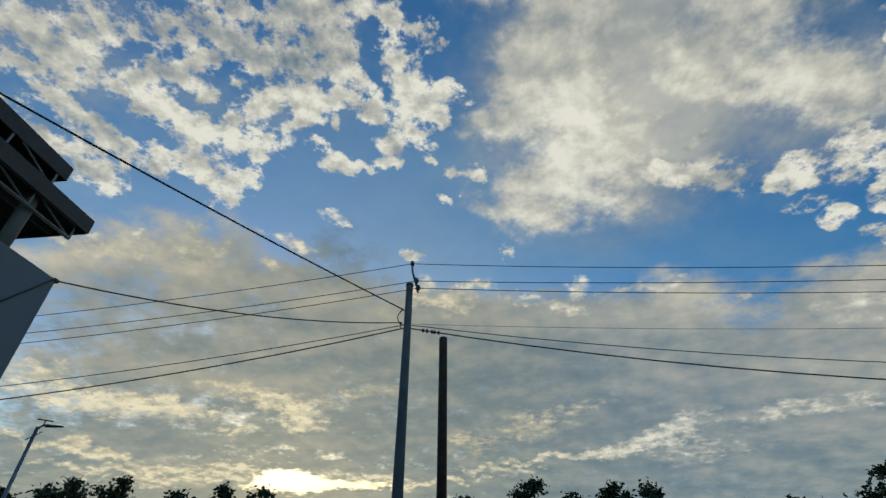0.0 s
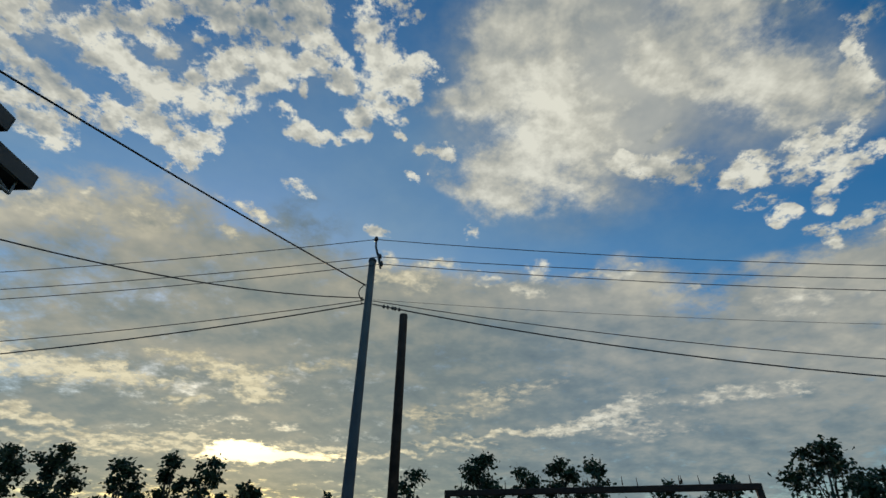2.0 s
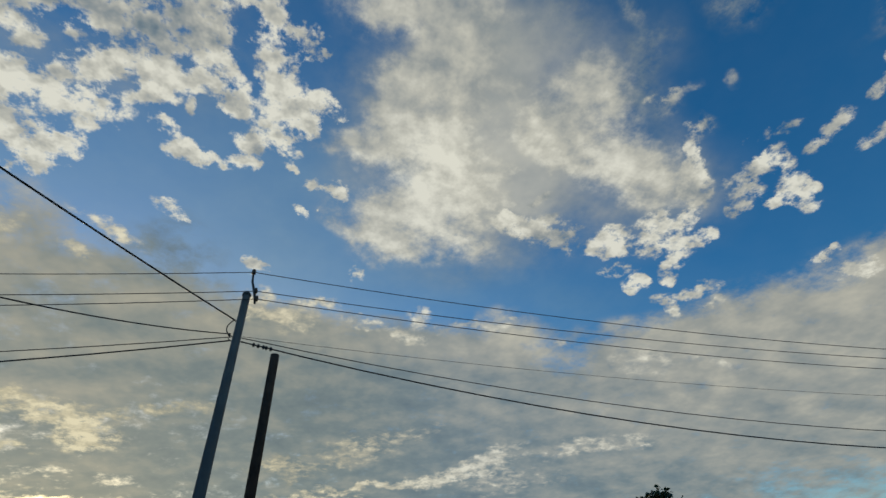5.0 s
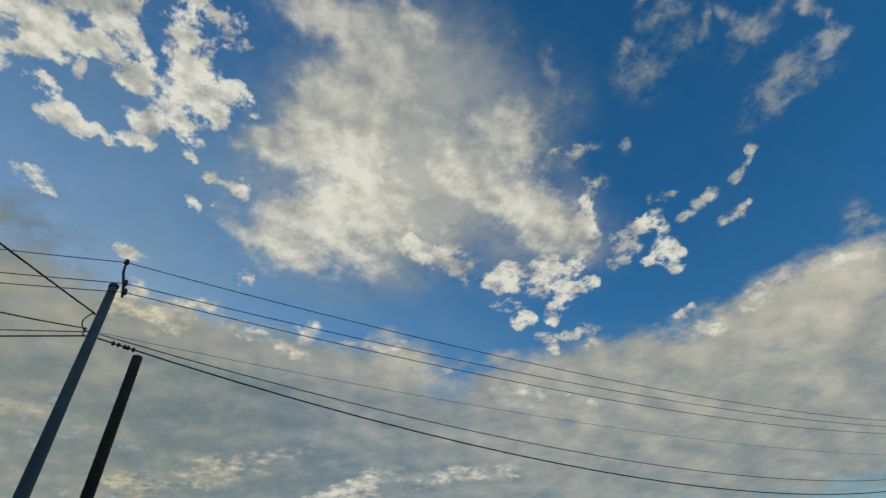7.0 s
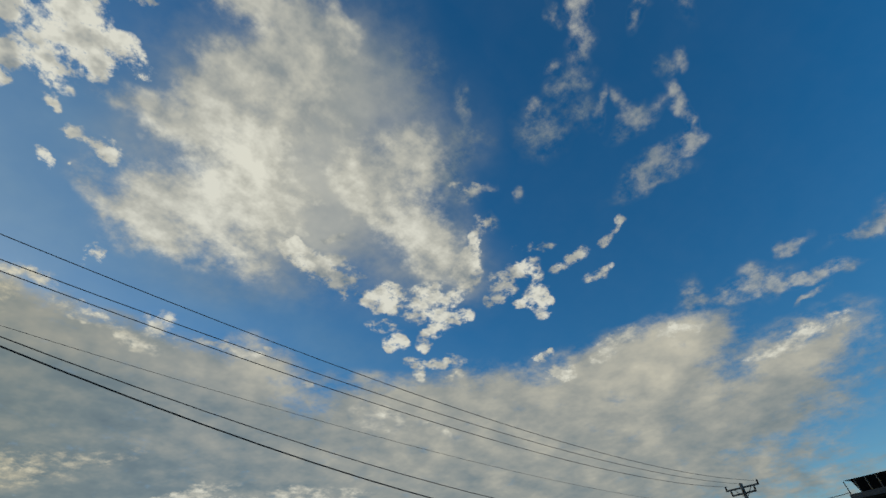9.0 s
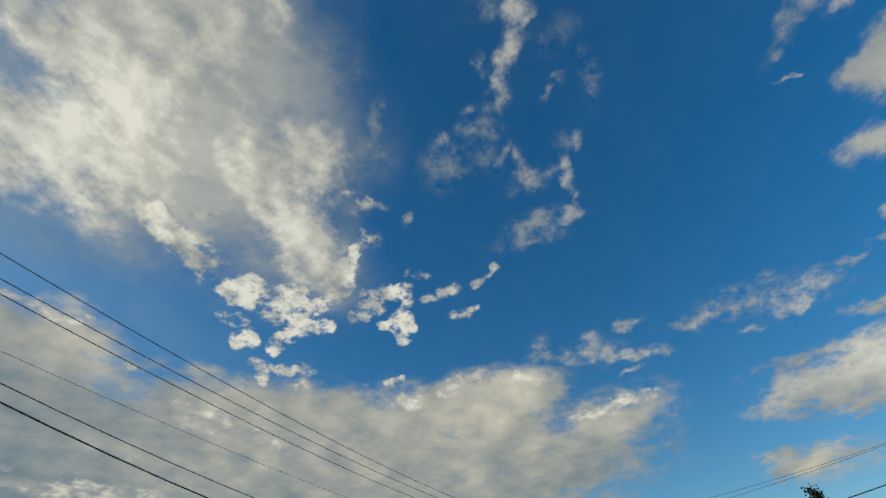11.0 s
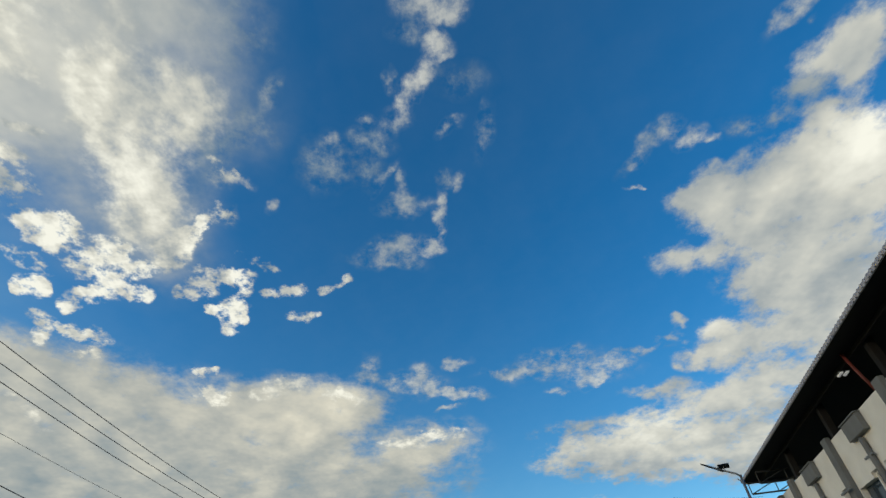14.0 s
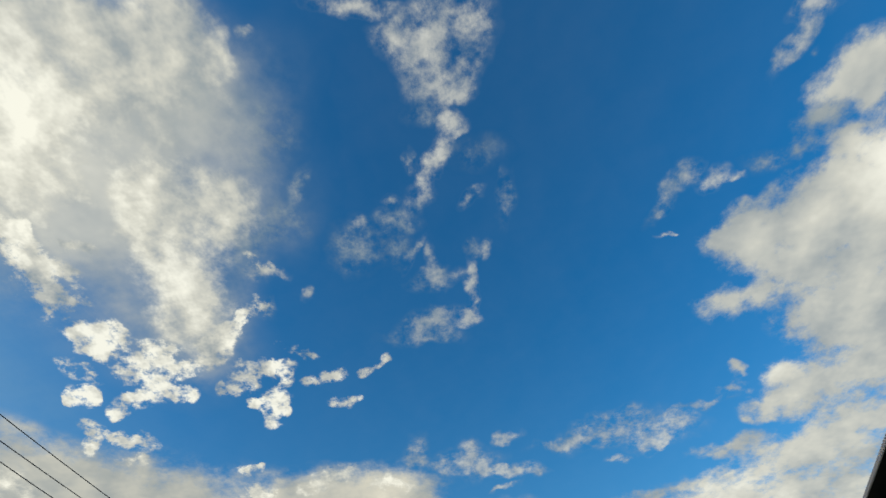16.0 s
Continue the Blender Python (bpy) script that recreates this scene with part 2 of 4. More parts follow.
body.puff(22.5, 52.3, 4.6, 4.2, 33, 1.00, 0.82)
body.puff(22.1, 48.1, 4.8, 4.5, 73, 1.00, 1.00)
body.puff(20.4, 42.7, 7.2, 3.9, 12, 1.00, 0.88)
body.puff(12.4, 42.4, 4.7, 2.7, 0, 1.00, 0.68)
body.puff(12.4, 39.4, 3.9, 1.7, -7, 0.90, 0.68)
body.puff(18.1, 39.2, 5.0, 2.0, 12, 1.00, 0.74)
body.puff(13.3, 44.5, 2.0, 0.6, 18, 0.80, 0.74)
body.puff(26.5, 44.1, 5.5, 4.1, -85, 1.00, 0.68)
body.puff(50.1, 51.6, 3.1, 2.9, 31, 1.00, 0.58)
body.puff(46.0, 49.5, 4.9, 3.6, -35, 1.00, 0.64)
body.puff(47.2, 44.7, 8.0, 2.5, -45, 1.00, 0.80)
body.puff(53.0, 42.0, 3.8, 2.8, -51, 1.00, 0.76)
body.puff(41.3, 47.1, 3.9, 1.7, -43, 1.00, 0.74)
body.puff(53.7, 39.3, 3.0, 2.3, -11, 0.75, 0.60)
body.puff(27.4, 63.2, 4.3, 2.8, -30, 0.95, 0.47)
body.puff(19.3, 56.0, 4.6, 3.0, 5, 1.00, 0.57)
body.puff(15.0, 54.2, 4.3, 2.6, 74, 1.00, 0.59)
body.puff(18.5, 50.7, 3.8, 2.8, -60, 1.00, 0.94)
body.puff(18.3, 59.9, 3.2, 1.8, 5, 0.95, 0.59)
body.puff(35.4, 62.6, 4.8, 2.1, -46, 0.80, 0.52)
body.puff(30.0, 55.9, 4.0, 3.2, 8, 0.90, 0.45)
body.finish(1, 2.3, 1.0, 1, 0.9, 0.12, 0.94, 1.0)

broken = Layer(1, 0.06, 1.0)
broken.puff(-57.3, 43.1, 3.0, 2.0, -11, 1.00, 0.76)
broken.puff(-52.4, 43.5, 3.0, 1.9, -83, 0.95, 0.74)
broken.puff(-55.9, 39.1, 2.1, 1.2, -7, 0.85, 0.70)
broken.puff(-53.5, 45.6, 2.8, 1.5, -84, 0.95, 0.74)
broken.puff(-51.0, 39.1, 4.4, 0.7, -4, 0.85, 0.76)
broken.puff(-51.8, 35.7, 2.9, 1.0, -3, 0.85, 0.70)
broken.puff(-47.4, 38.1, 2.7, 0.8, 3, 0.85, 0.72)
broken.puff(-44.1, 37.3, 4.0, 1.2, 13, 0.90, 0.80)
broken.puff(-44.1, 34.6, 1.8, 1.1, 10, 0.95, 0.86)
broken.puff(-47.4, 35.2, 2.1, 0.9, 7, 0.85, 0.78)
broken.puff(-45.4, 44.1, 2.0, 1.8, -3, 1.00, 0.86)
broken.puff(-41.1, 43.0, 3.4, 1.2, -10, 1.00, 0.86)
broken.puff(-37.1, 42.6, 3.0, 1.5, -0, 1.00, 0.90)
broken.puff(-31.5, 44.0, 3.2, 1.7, 9, 1.00, 0.92)
broken.puff(-30.7, 47.5, 3.7, 1.5, 52, 1.00, 0.90)
broken.puff(-36.9, 39.5, 3.8, 1.0, 9, 0.95, 0.90)
broken.puff(-30.0, 40.3, 2.0, 1.2, 45, 0.95, 0.90)
broken.puff(-32.5, 39.3, 2.3, 0.7, 12, 0.90, 0.90)
broken.puff(-29.8, 37.4, 1.5, 0.9, 21, 1.00, 0.92)
broken.puff(-24.8, 47.5, 1.7, 0.6, 30, 1.00, 0.92)
broken.puff(-47.0, 50.3, 3.2, 1.7, 34, 0.85, 0.64)
broken.puff(-40.3, 51.6, 2.9, 1.7, 40, 0.80, 0.60)
broken.puff(-42.1, 48.1, 2.4, 1.5, 41, 0.85, 0.76)
broken.puff(-35.5, 51.6, 2.9, 1.6, 52, 0.85, 0.76)
broken.puff(-39.2, 55.2, 3.9, 1.1, 35, 0.80, 0.60)
broken.puff(-38.6, 46.6, 1.0, 0.8, 45, 0.75, 0.70)
broken.puff(-27.8, 54.5, 4.7, 2.8, -76, 1.00, 0.60)
broken.puff(-22.9, 50.9, 2.5, 1.3, 20, 1.00, 0.92)
broken.puff(-30.8, 56.7, 2.7, 2.2, -85, 1.00, 0.64)
broken.puff(-24.3, 58.3, 2.6, 2.2, -87, 0.95, 0.60)
broken.puff(-20.4, 55.2, 2.5, 1.7, -57, 0.95, 0.76)
broken.puff(-17.5, 53.2, 1.7, 1.6, 6, 1.00, 0.90)
broken.puff(-14.0, 51.8, 2.1, 1.2, -17, 1.00, 0.90)
broken.puff(-12.2, 50.3, 1.5, 0.7, 20, 1.00, 0.92)
broken.puff(-16.1, 60.9, 2.9, 1.2, 15, 0.90, 0.74)
broken.puff(-10.7, 58.3, 2.5, 1.6, -54, 1.00, 0.86)
broken.puff(-8.0, 55.3, 2.1, 1.6, -62, 1.00, 0.90)
broken.puff(-1.7, 52.3, 2.7, 1.7, 16, 1.00, 0.90)
broken.puff(-4.7, 49.7, 2.1, 1.8, 30, 1.00, 0.90)
broken.puff(-7.5, 47.6, 2.2, 1.0, 6, 1.00, 0.92)
broken.puff(-9.6, 45.8, 1.2, 0.7, 27, 0.95, 0.90)
broken.puff(-3.2, 59.0, 1.5, 1.2, -67, 0.95, 0.76)
broken.puff(-6.5, 60.1, 0.8, 0.7, 8, 0.80, 0.70)
broken.puff(-20.5, 45.6, 1.3, 0.6, -13, 0.95, 0.90)
broken.puff(-17.1, 44.5, 1.7, 0.8, 3, 0.90, 0.88)
broken.puff(-13.3, 43.9, 1.6, 0.6, 5, 0.90, 0.88)
broken.puff(-19.2, 48.7, 0.8, 0.6, -71, 0.80, 0.78)
broken.puff(-27.6, 42.6, 0.8, 0.6, 25, 0.80, 0.80)
broken.puff(-3.0, 46.0, 0.5, 0.3, 3, 0.90, 0.88)
broken.finish(2, 3.6, 0.55, 1, 2.0, -0.12, 0.95, 0.85)

deck = Layer(0, 0.08, 0.95)
deck.puff(-32.5, 24.8, 15.1, 3.4, 16, 0.75, 0.40)
deck.puff(-37.4, 29.4, 7.2, 2.5, 12, 0.75, 0.58)
deck.puff(-42.8, 25.7, 4.2, 2.1, 22, 0.85, 0.64)
deck.puff(-31.9, 30.5, 4.8, 3.0, 18, 0.85, 0.56)
deck.puff(-13.9, 34.2, 3.8, 3.3, 31, 0.60, 0.16)
deck.puff(-24.7, 29.8, 8.7, 3.1, 13, 0.80, 0.48)
deck.puff(-10.8, 28.6, 7.1, 3.2, 6, 0.85, 0.40)
deck.puff(-16.4, 24.2, 15.9, 5.0, 7, 0.95, 0.34)
deck.puff(-21.9, 19.8, 14.7, 2.9, 8, 0.95, 0.40)
deck.puff(-11.5, 14.4, 22.8, 5.1, 3, 1.00, 0.24)
deck.puff(-32.9, 11.7, 11.5, 2.9, 7, 1.00, 0.30)
deck.puff(-35.5, 18.4, 9.0, 2.6, 13, 0.80, 0.44)
deck.puff(8.1, 20.7, 19.0, 6.2, -2, 1.00, 0.22)
deck.puff(4.9, 25.9, 13.1, 3.5, -1, 1.00, 0.36)
deck.puff(1.2, 28.8, 6.0, 2.0, 0, 0.95, 0.56)
deck.puff(15.8, 27.1, 12.4, 2.0, -10, 1.00, 0.50)
deck.puff(28.2, 26.0, 5.7, 2.9, -11, 1.00, 0.60)
deck.puff(27.2, 20.7, 13.3, 3.4, -9, 1.00, 0.33)
deck.puff(36.2, 15.9, 11.3, 5.5, -7, 1.00, 0.32)
deck.puff(43.4, 19.9, 4.8, 2.8, 2, 0.95, 0.48)
deck.puff(19.6, 13.6, 19.4, 5.5, -3, 1.00, 0.26)
deck.puff(34.4, 11.2, 12.9, 3.8, -6, 1.00, 0.26)
deck.puff(-29.3, 8.2, 22.8, 2.8, 5, 1.00, 0.30)
deck.puff(13.1, 9.1, 28.4, 3.1, -1, 1.00, 0.22)
deck.puff(-4.4, 3.6, 50.5, 5.2, 1, 1.00, 0.22)
deck.puff(47.8, 23.1, 9.5, 2.3, -12, 0.95, 0.52)
deck.puff(57.7, 21.4, 9.0, 2.7, -10, 1.00, 0.54)
deck.puff(66.8, 19.9, 8.4, 3.0, -2, 1.00, 0.54)
deck.puff(79.0, 23.1, 4.3, 2.5, 8, 1.00, 0.66)
deck.puff(73.2, 23.9, 3.7, 1.3, -18, 0.95, 0.68)
deck.puff(75.9, 20.4, 7.5, 2.5, -4, 1.00, 0.56)
deck.puff(84.8, 23.5, 3.1, 2.0, 18, 0.72, 0.42)
deck.puff(68.3, 16.2, 13.0, 2.8, -12, 1.00, 0.52)
deck.puff(79.0, 16.2, 5.6, 2.3, 2, 0.90, 0.46)
deck.puff(79.9, 14.1, 5.1, 0.8, 10, 0.85, 0.20)
deck.puff(76.1, 12.4, 8.7, 1.9, -13, 0.80, 0.40)
deck.puff(50.3, 18.1, 18.3, 3.4, -7, 1.00, 0.46)
deck.puff(55.6, 13.5, 20.0, 2.9, -8, 0.95, 0.40)
deck.puff(72.7, 23.8, 5.8, 2.1, 4, 1.00, 0.62)
deck.puff(78.9, 24.5, 5.0, 2.1, 11, 1.00, 0.66)
deck.puff(90.3, 19.6, 5.2, 2.1, 7, 1.00, 0.62)
deck.puff(86.2, 16.7, 7.3, 2.2, 3, 0.90, 0.36)
deck.puff(58.1, 20.8, 15.9, 4.0, 4, 0.95, 0.54)
deck.puff(46.2, 17.6, 12.6, 4.2, 5, 1.00, 0.48)
deck.puff(68.1, 17.3, 17.2, 3.2, -1, 0.95, 0.46)
deck.puff(107.5, 12.2, 4.2, 1.1, -7, 0.85, 0.60)
deck.puff(60.2, 11.4, 24.9, 3.6, -1, 0.90, 0.42)
deck.finish(1, 1.6, 0.8, 0, 0.75, 0.1, 0.95, 1.0)

gleam = Layer(1, 0.06, 0.9)
gleam.puff(-38.6, 14.6, 4.7, 0.9, -2, 1.00, 0.86)
gleam.puff(-41.2, 16.5, 3.2, 1.0, 1, 0.90, 0.76)
gleam.puff(-33.2, 15.1, 5.2, 1.1, 1, 1.00, 0.88)
gleam.puff(-28.6, 15.3, 4.5, 0.8, 3, 0.95, 0.86)
gleam.puff(-18.1, 16.7, 4.2, 1.1, -14, 1.00, 0.88)
gleam.puff(-16.0, 15.4, 1.4, 0.7, 23, 1.00, 0.94)
gleam.puff(-22.6, 17.9, 4.0, 0.7, -2, 0.85, 0.72)
gleam.puff(-11.4, 18.4, 4.9, 0.6, 12, 0.75, 0.66)
gleam.puff(-22.1, 13.6, 2.3, 0.4, 3, 0.90, 0.82)
gleam.puff(-36.9, 10.6, 4.6, 0.4, -2, 0.90, 0.82)
gleam.puff(-32.2, 10.4, 5.1, 0.4, -3, 0.95, 0.82)
gleam.puff(-29.7, 9.5, 7.0, 0.3, 3, 0.95, 0.86)
gleam.puff(-21.6, 10.6, 3.2, 0.4, 5, 0.95, 0.92)
gleam.puff(-13.2, 9.9, 11.4, 0.4, 3, 0.95, 0.96)
gleam.puff(-24.6, 9.1, 7.5, 0.4, 5, 0.90, 0.82)
gleam.puff(-3.0, 9.9, 7.2, 0.3, 7, 0.90, 0.86)
gleam.puff(23.0, 13.6, 5.0, 0.6, 9, 1.00, 0.82)
gleam.puff(19.5, 12.8, 5.6, 0.4, 2, 0.95, 0.84)
gleam.puff(10.5, 12.3, 7.2, 0.3, 4, 0.95, 0.82)
gleam.puff(6.2, 11.5, 3.6, 0.2, -1, 0.85, 0.76)
gleam.puff(25.8, 14.8, 3.2, 0.4, 10, 0.90, 0.76)
gleam.puff(27.6, 12.4, 5.0, 0.9, -0, 0.70, 0.62)
gleam.puff(3.1, 14.2, 3.1, 1.0, 0, 0.75, 0.62)
gleam.puff(10.9, 15.8, 3.7, 1.2, 7, 0.75, 0.62)
gleam.puff(17.4, 17.5, 3.6, 0.6, 10, 0.60, 0.52)
gleam.puff(37.6, 14.9, 4.7, 0.8, -1, 0.85, 0.70)
gleam.puff(34.7, 14.3, 2.8, 0.4, 2, 0.85, 0.66)
gleam.puff(5.1, 31.6, 2.3, 0.7, 3, 1.00, 0.90)
gleam.puff(11.8, 29.4, 2.9, 0.5, -13, 0.90, 0.82)
gleam.puff(17.8, 30.2, 1.0, 0.8, -6, 1.00, 0.86)
gleam.puff(17.4, 28.3, 2.5, 0.8, -8, 0.85, 0.72)
gleam.puff(27.1, 28.6, 3.4, 0.5, -10, 0.85, 0.72)
gleam.puff(0.1, 29.2, 3.3, 1.3, 1, 0.85, 0.74)
gleam.puff(-3.4, 31.4, 1.3, 1.2, 2, 0.95, 0.86)
gleam.puff(35.1, 25.2, 0.7, 0.7, 33, 0.80, 0.62)
gleam.puff(44.4, 22.2, 2.4, 1.0, -5, 0.80, 0.62)
gleam.puff(30.5, 29.2, 0.5, 0.3, -15, 0.85, 0.72)
gleam.puff(-21.5, 34.4, 2.6, 0.6, -10, 1.00, 0.86)
gleam.puff(-38.5, 30.5, 0.7, 0.5, 24, 0.95, 0.82)
gleam.puff(-42.9, 28.0, 2.6, 0.6, 18, 0.85, 0.76)
gleam.puff(-38.2, 28.6, 3.3, 1.3, 9, 0.70, 0.66)
gleam.puff(-31.8, 31.8, 2.0, 1.9, 21, 0.75, 0.62)
gleam.puff(-23.0, 31.4, 1.5, 0.6, 13, 0.80, 0.68)
gleam.puff(81.5, 25.5, 2.2, 0.5, -10, 1.00, 0.84)
gleam.puff(75.5, 26.7, 1.3, 0.8, 15, 0.80, 0.70)
gleam.puff(52.0, 20.1, 2.1, 0.5, -17, 0.80, 0.66)
gleam.puff(44.8, 21.6, 3.1, 1.2, -15, 0.70, 0.64)
gleam.puff(90.6, 21.2, 3.7, 0.6, 4, 1.00, 0.82)
gleam.puff(72.7, 25.3, 2.4, 0.7, 19, 0.85, 0.74)
gleam.finish(2, 3.4, 0.9, 1, 1.2, 0.2, 0.88, 0.85)

sunspot = Layer(1, 0.02)
sunspot.puff(-15.8, 9.6, 2.9, 0.9, 2, 1.00, 1.00)
sunspot.puff(-12.5, 9.3, 6.3, 0.4, 3, 1.00, 0.80)
sunspot.puff(-16.7, 10.1, 1.2, 0.5, 2, 1.00, 1.00)
sunspot.finish(2, 1.2, 0.4, 1, 0.0)

puff = Layer(1, 0.045, 0.86)
puff.puff(33.2, 39.9, 3.4, 1.0, -23, 1.00, 0.86)
puff.puff(30.8, 40.9, 1.0, 0.7, 4, 1.00, 0.96)
puff.puff(37.0, 41.9, 1.6, 0.7, 20, 0.80, 0.62)
puff.puff(37.7, 37.8, 3.6, 2.0, -21, 0.75, 0.55)
puff.puff(45.3, 35.4, 2.1, 1.2, -1, 1.00, 0.92)
puff.puff(52.0, 34.0, 2.8, 2.1, -9, 1.00, 0.90)
puff.puff(55.0, 32.4, 1.3, 0.8, -10, 0.90, 0.86)
puff.puff(51.4, 30.9, 1.4, 0.8, 21, 0.95, 0.86)
puff.puff(50.0, 29.8, 0.8, 0.5, -7, 0.90, 0.86)
puff.puff(46.2, 30.2, 0.9, 0.6, -6, 0.95, 0.90)
puff.puff(44.6, 32.3, 1.5, 0.7, -5, 0.75, 0.72)
puff.puff(58.8, 40.4, 2.0, 0.8, 68, 1.00, 0.86)
puff.puff(57.2, 37.7, 2.4, 1.4, 76, 0.85, 0.66)
puff.puff(62.0, 35.3, 2.2, 1.4, -88, 0.85, 0.62)
puff.puff(65.4, 36.8, 2.1, 0.8, 3, 0.90, 0.80)
puff.puff(66.4, 33.2, 1.8, 1.2, 83, 1.00, 0.88)
puff.puff(64.2, 32.5, 1.1, 0.7, -16, 0.90, 0.86)
puff.puff(60.0, 34.1, 0.9, 0.9, -6, 0.80, 0.70)
puff.puff(67.1, 35.6, 0.9, 0.8, -19, 0.80, 0.76)
puff.puff(51.5, 27.7, 3.1, 0.6, -4, 0.85, 0.76)
puff.puff(49.7, 26.6, 0.8, 0.6, 80, 0.85, 0.80)
puff.puff(54.0, 26.2, 1.6, 0.4, 10, 0.65, 0.62)
puff.puff(65.1, 26.4, 1.1, 0.5, 11, 0.85, 0.76)
puff.puff(66.8, 24.4, 1.3, 0.7, -13, 0.95, 0.80)
puff.puff(72.3, 36.1, 1.9, 0.7, 18, 0.90, 0.72)
puff.puff(75.4, 34.0, 1.7, 0.5, 9, 0.85, 0.66)
puff.puff(80.1, 38.4, 0.7, 0.5, 6, 0.75, 0.56)
puff.puff(78.0, 37.3, 0.9, 0.5, 29, 0.70, 0.50)
puff.puff(59.8, 47.6, 1.8, 0.7, -7, 0.75, 0.62)
puff.puff(61.4, 42.6, 1.4, 1.0, -18, 0.60, 0.60)
puff.puff(67.6, 38.9, 2.2, 0.5, -10, 0.65, 0.56)
puff.puff(1.5, 44.7, 1.4, 0.6, -3, 0.85, 0.80)
puff.puff(5.3, 44.3, 1.0, 0.9, -25, 0.95, 0.86)
puff.puff(0.2, 41.4, 1.0, 0.4, -28, 0.95, 0.95)
puff.puff(3.2, 41.8, 0.2, 0.2, 41, 1.00, 0.90)
puff.puff(-2.4, 46.2, 0.7, 0.3, -51, 0.95, 0.82)
puff.puff(-16.3, 38.0, 1.5, 0.6, -15, 1.00, 0.96)
puff.puff(-4.4, 34.7, 1.3, 0.6, -12, 1.00, 0.92)
puff.puff(9.0, 34.9, 1.1, 0.8, -85, 0.95, 0.95)
puff.puff(-0.4, 41.5, 1.0, 0.3, -19, 0.90, 0.90)
puff.puff(45.9, 35.1, 2.2, 1.2, -1, 1.00, 0.86)
puff.puff(47.0, 30.1, 0.9, 0.7, -33, 1.00, 0.86)
puff.puff(45.8, 29.7, 0.5, 0.3, -27, 0.90, 0.86)
puff.puff(46.0, 32.3, 1.2, 0.6, -30, 0.70, 0.60)
puff.puff(52.2, 35.6, 1.3, 1.0, -52, 0.95, 0.80)
puff.puff(50.3, 34.3, 1.0, 0.5, -36, 0.80, 0.70)
puff.finish(2, 3.8, 0.65, 1, 1.6, 0.1, 0.94, 0.78)

sky = wnode("ShaderNodeTexSky")
sky.sky_type = "NISHITA"
sky.sun_disc = False
sky.sun_elevation, sky.sun_rotation = radians(SUN_EL), radians(SUN_AZ)
sky.air_density, sky.dust_density, sky.ozone_density = 1.0, 0.6, 2.0
blue = wnode("ShaderNodeHueSaturation")
blue.inputs["Saturation"].default_value = 1.46
blue.inputs["Value"].default_value = 1.30
blue.inputs["Hue"].default_value = 0.505
WL.new(sky.outputs[0], blue.inputs["Color"])

haze.colour = wmix(1.0, haze.colour, (0.72, 1.0, 1.16), "MULTIPLY")
# the low sun warms what lies near it
NEAR = wstep(SUNWARD, 0.75, 0.998)
sunspot.colour = wmix(1.0, sunspot.colour, (3.2, 2.7, 1.75), "MULTIPLY")
gleam.colour = wmix(NEAR, gleam.colour, wmix(1.0, gleam.colour, (1.12, 1.02, 0.80), "MULTIPLY"))
deck.colour = wmix(1.0, deck.colour, (1.06, 1.02, 0.95), "MULTIPLY")
deck.colour = wmix(NEAR, deck.colour, wmix(1.0, deck.colour, (1.03, 0.97, 0.84), "MULTIPLY"))

cloud, cover = None, None
for lay in (haze, wisp, veil, bank, body, broken, deck, gleam, sunspot, puff):
    f = lay.mask
    if cloud is None:
        cloud, cover = lay.colour, f
    else:
        total = wmath("SUBTRACT", 1.0, wmath("MULTIPLY", wmath("SUBTRACT", 1.0, f), wmath("SUBTRACT", 1.0, cover)))
        cloud = wmix(wmath("DIVIDE", f, wmath("MAXIMUM", total, 0.001), clamp=True), cloud, lay.colour)
        cover = total
back = wnode("ShaderNodeBackground")
WL.new(wmix(cover, wvec("SCALE", blue.outputs[0], scale=0.15), cloud), back.inputs["Color"])
out = wnode("ShaderNodeOutputWorld")
WL.new(back.outputs[0], out.inputs[0])

lamp = bpy.data.lights.new("sun", "SUN")
lamp.energy, lamp.angle, lamp.color = 0.8, radians(10), (1.0, 0.82, 0.6)
sun_ob = new("sun", lamp)
sun_ob.matrix_world = look(heading(SUN_AZ, SUN_EL) * 50, (0, 0, 0))


# ---- materials ----


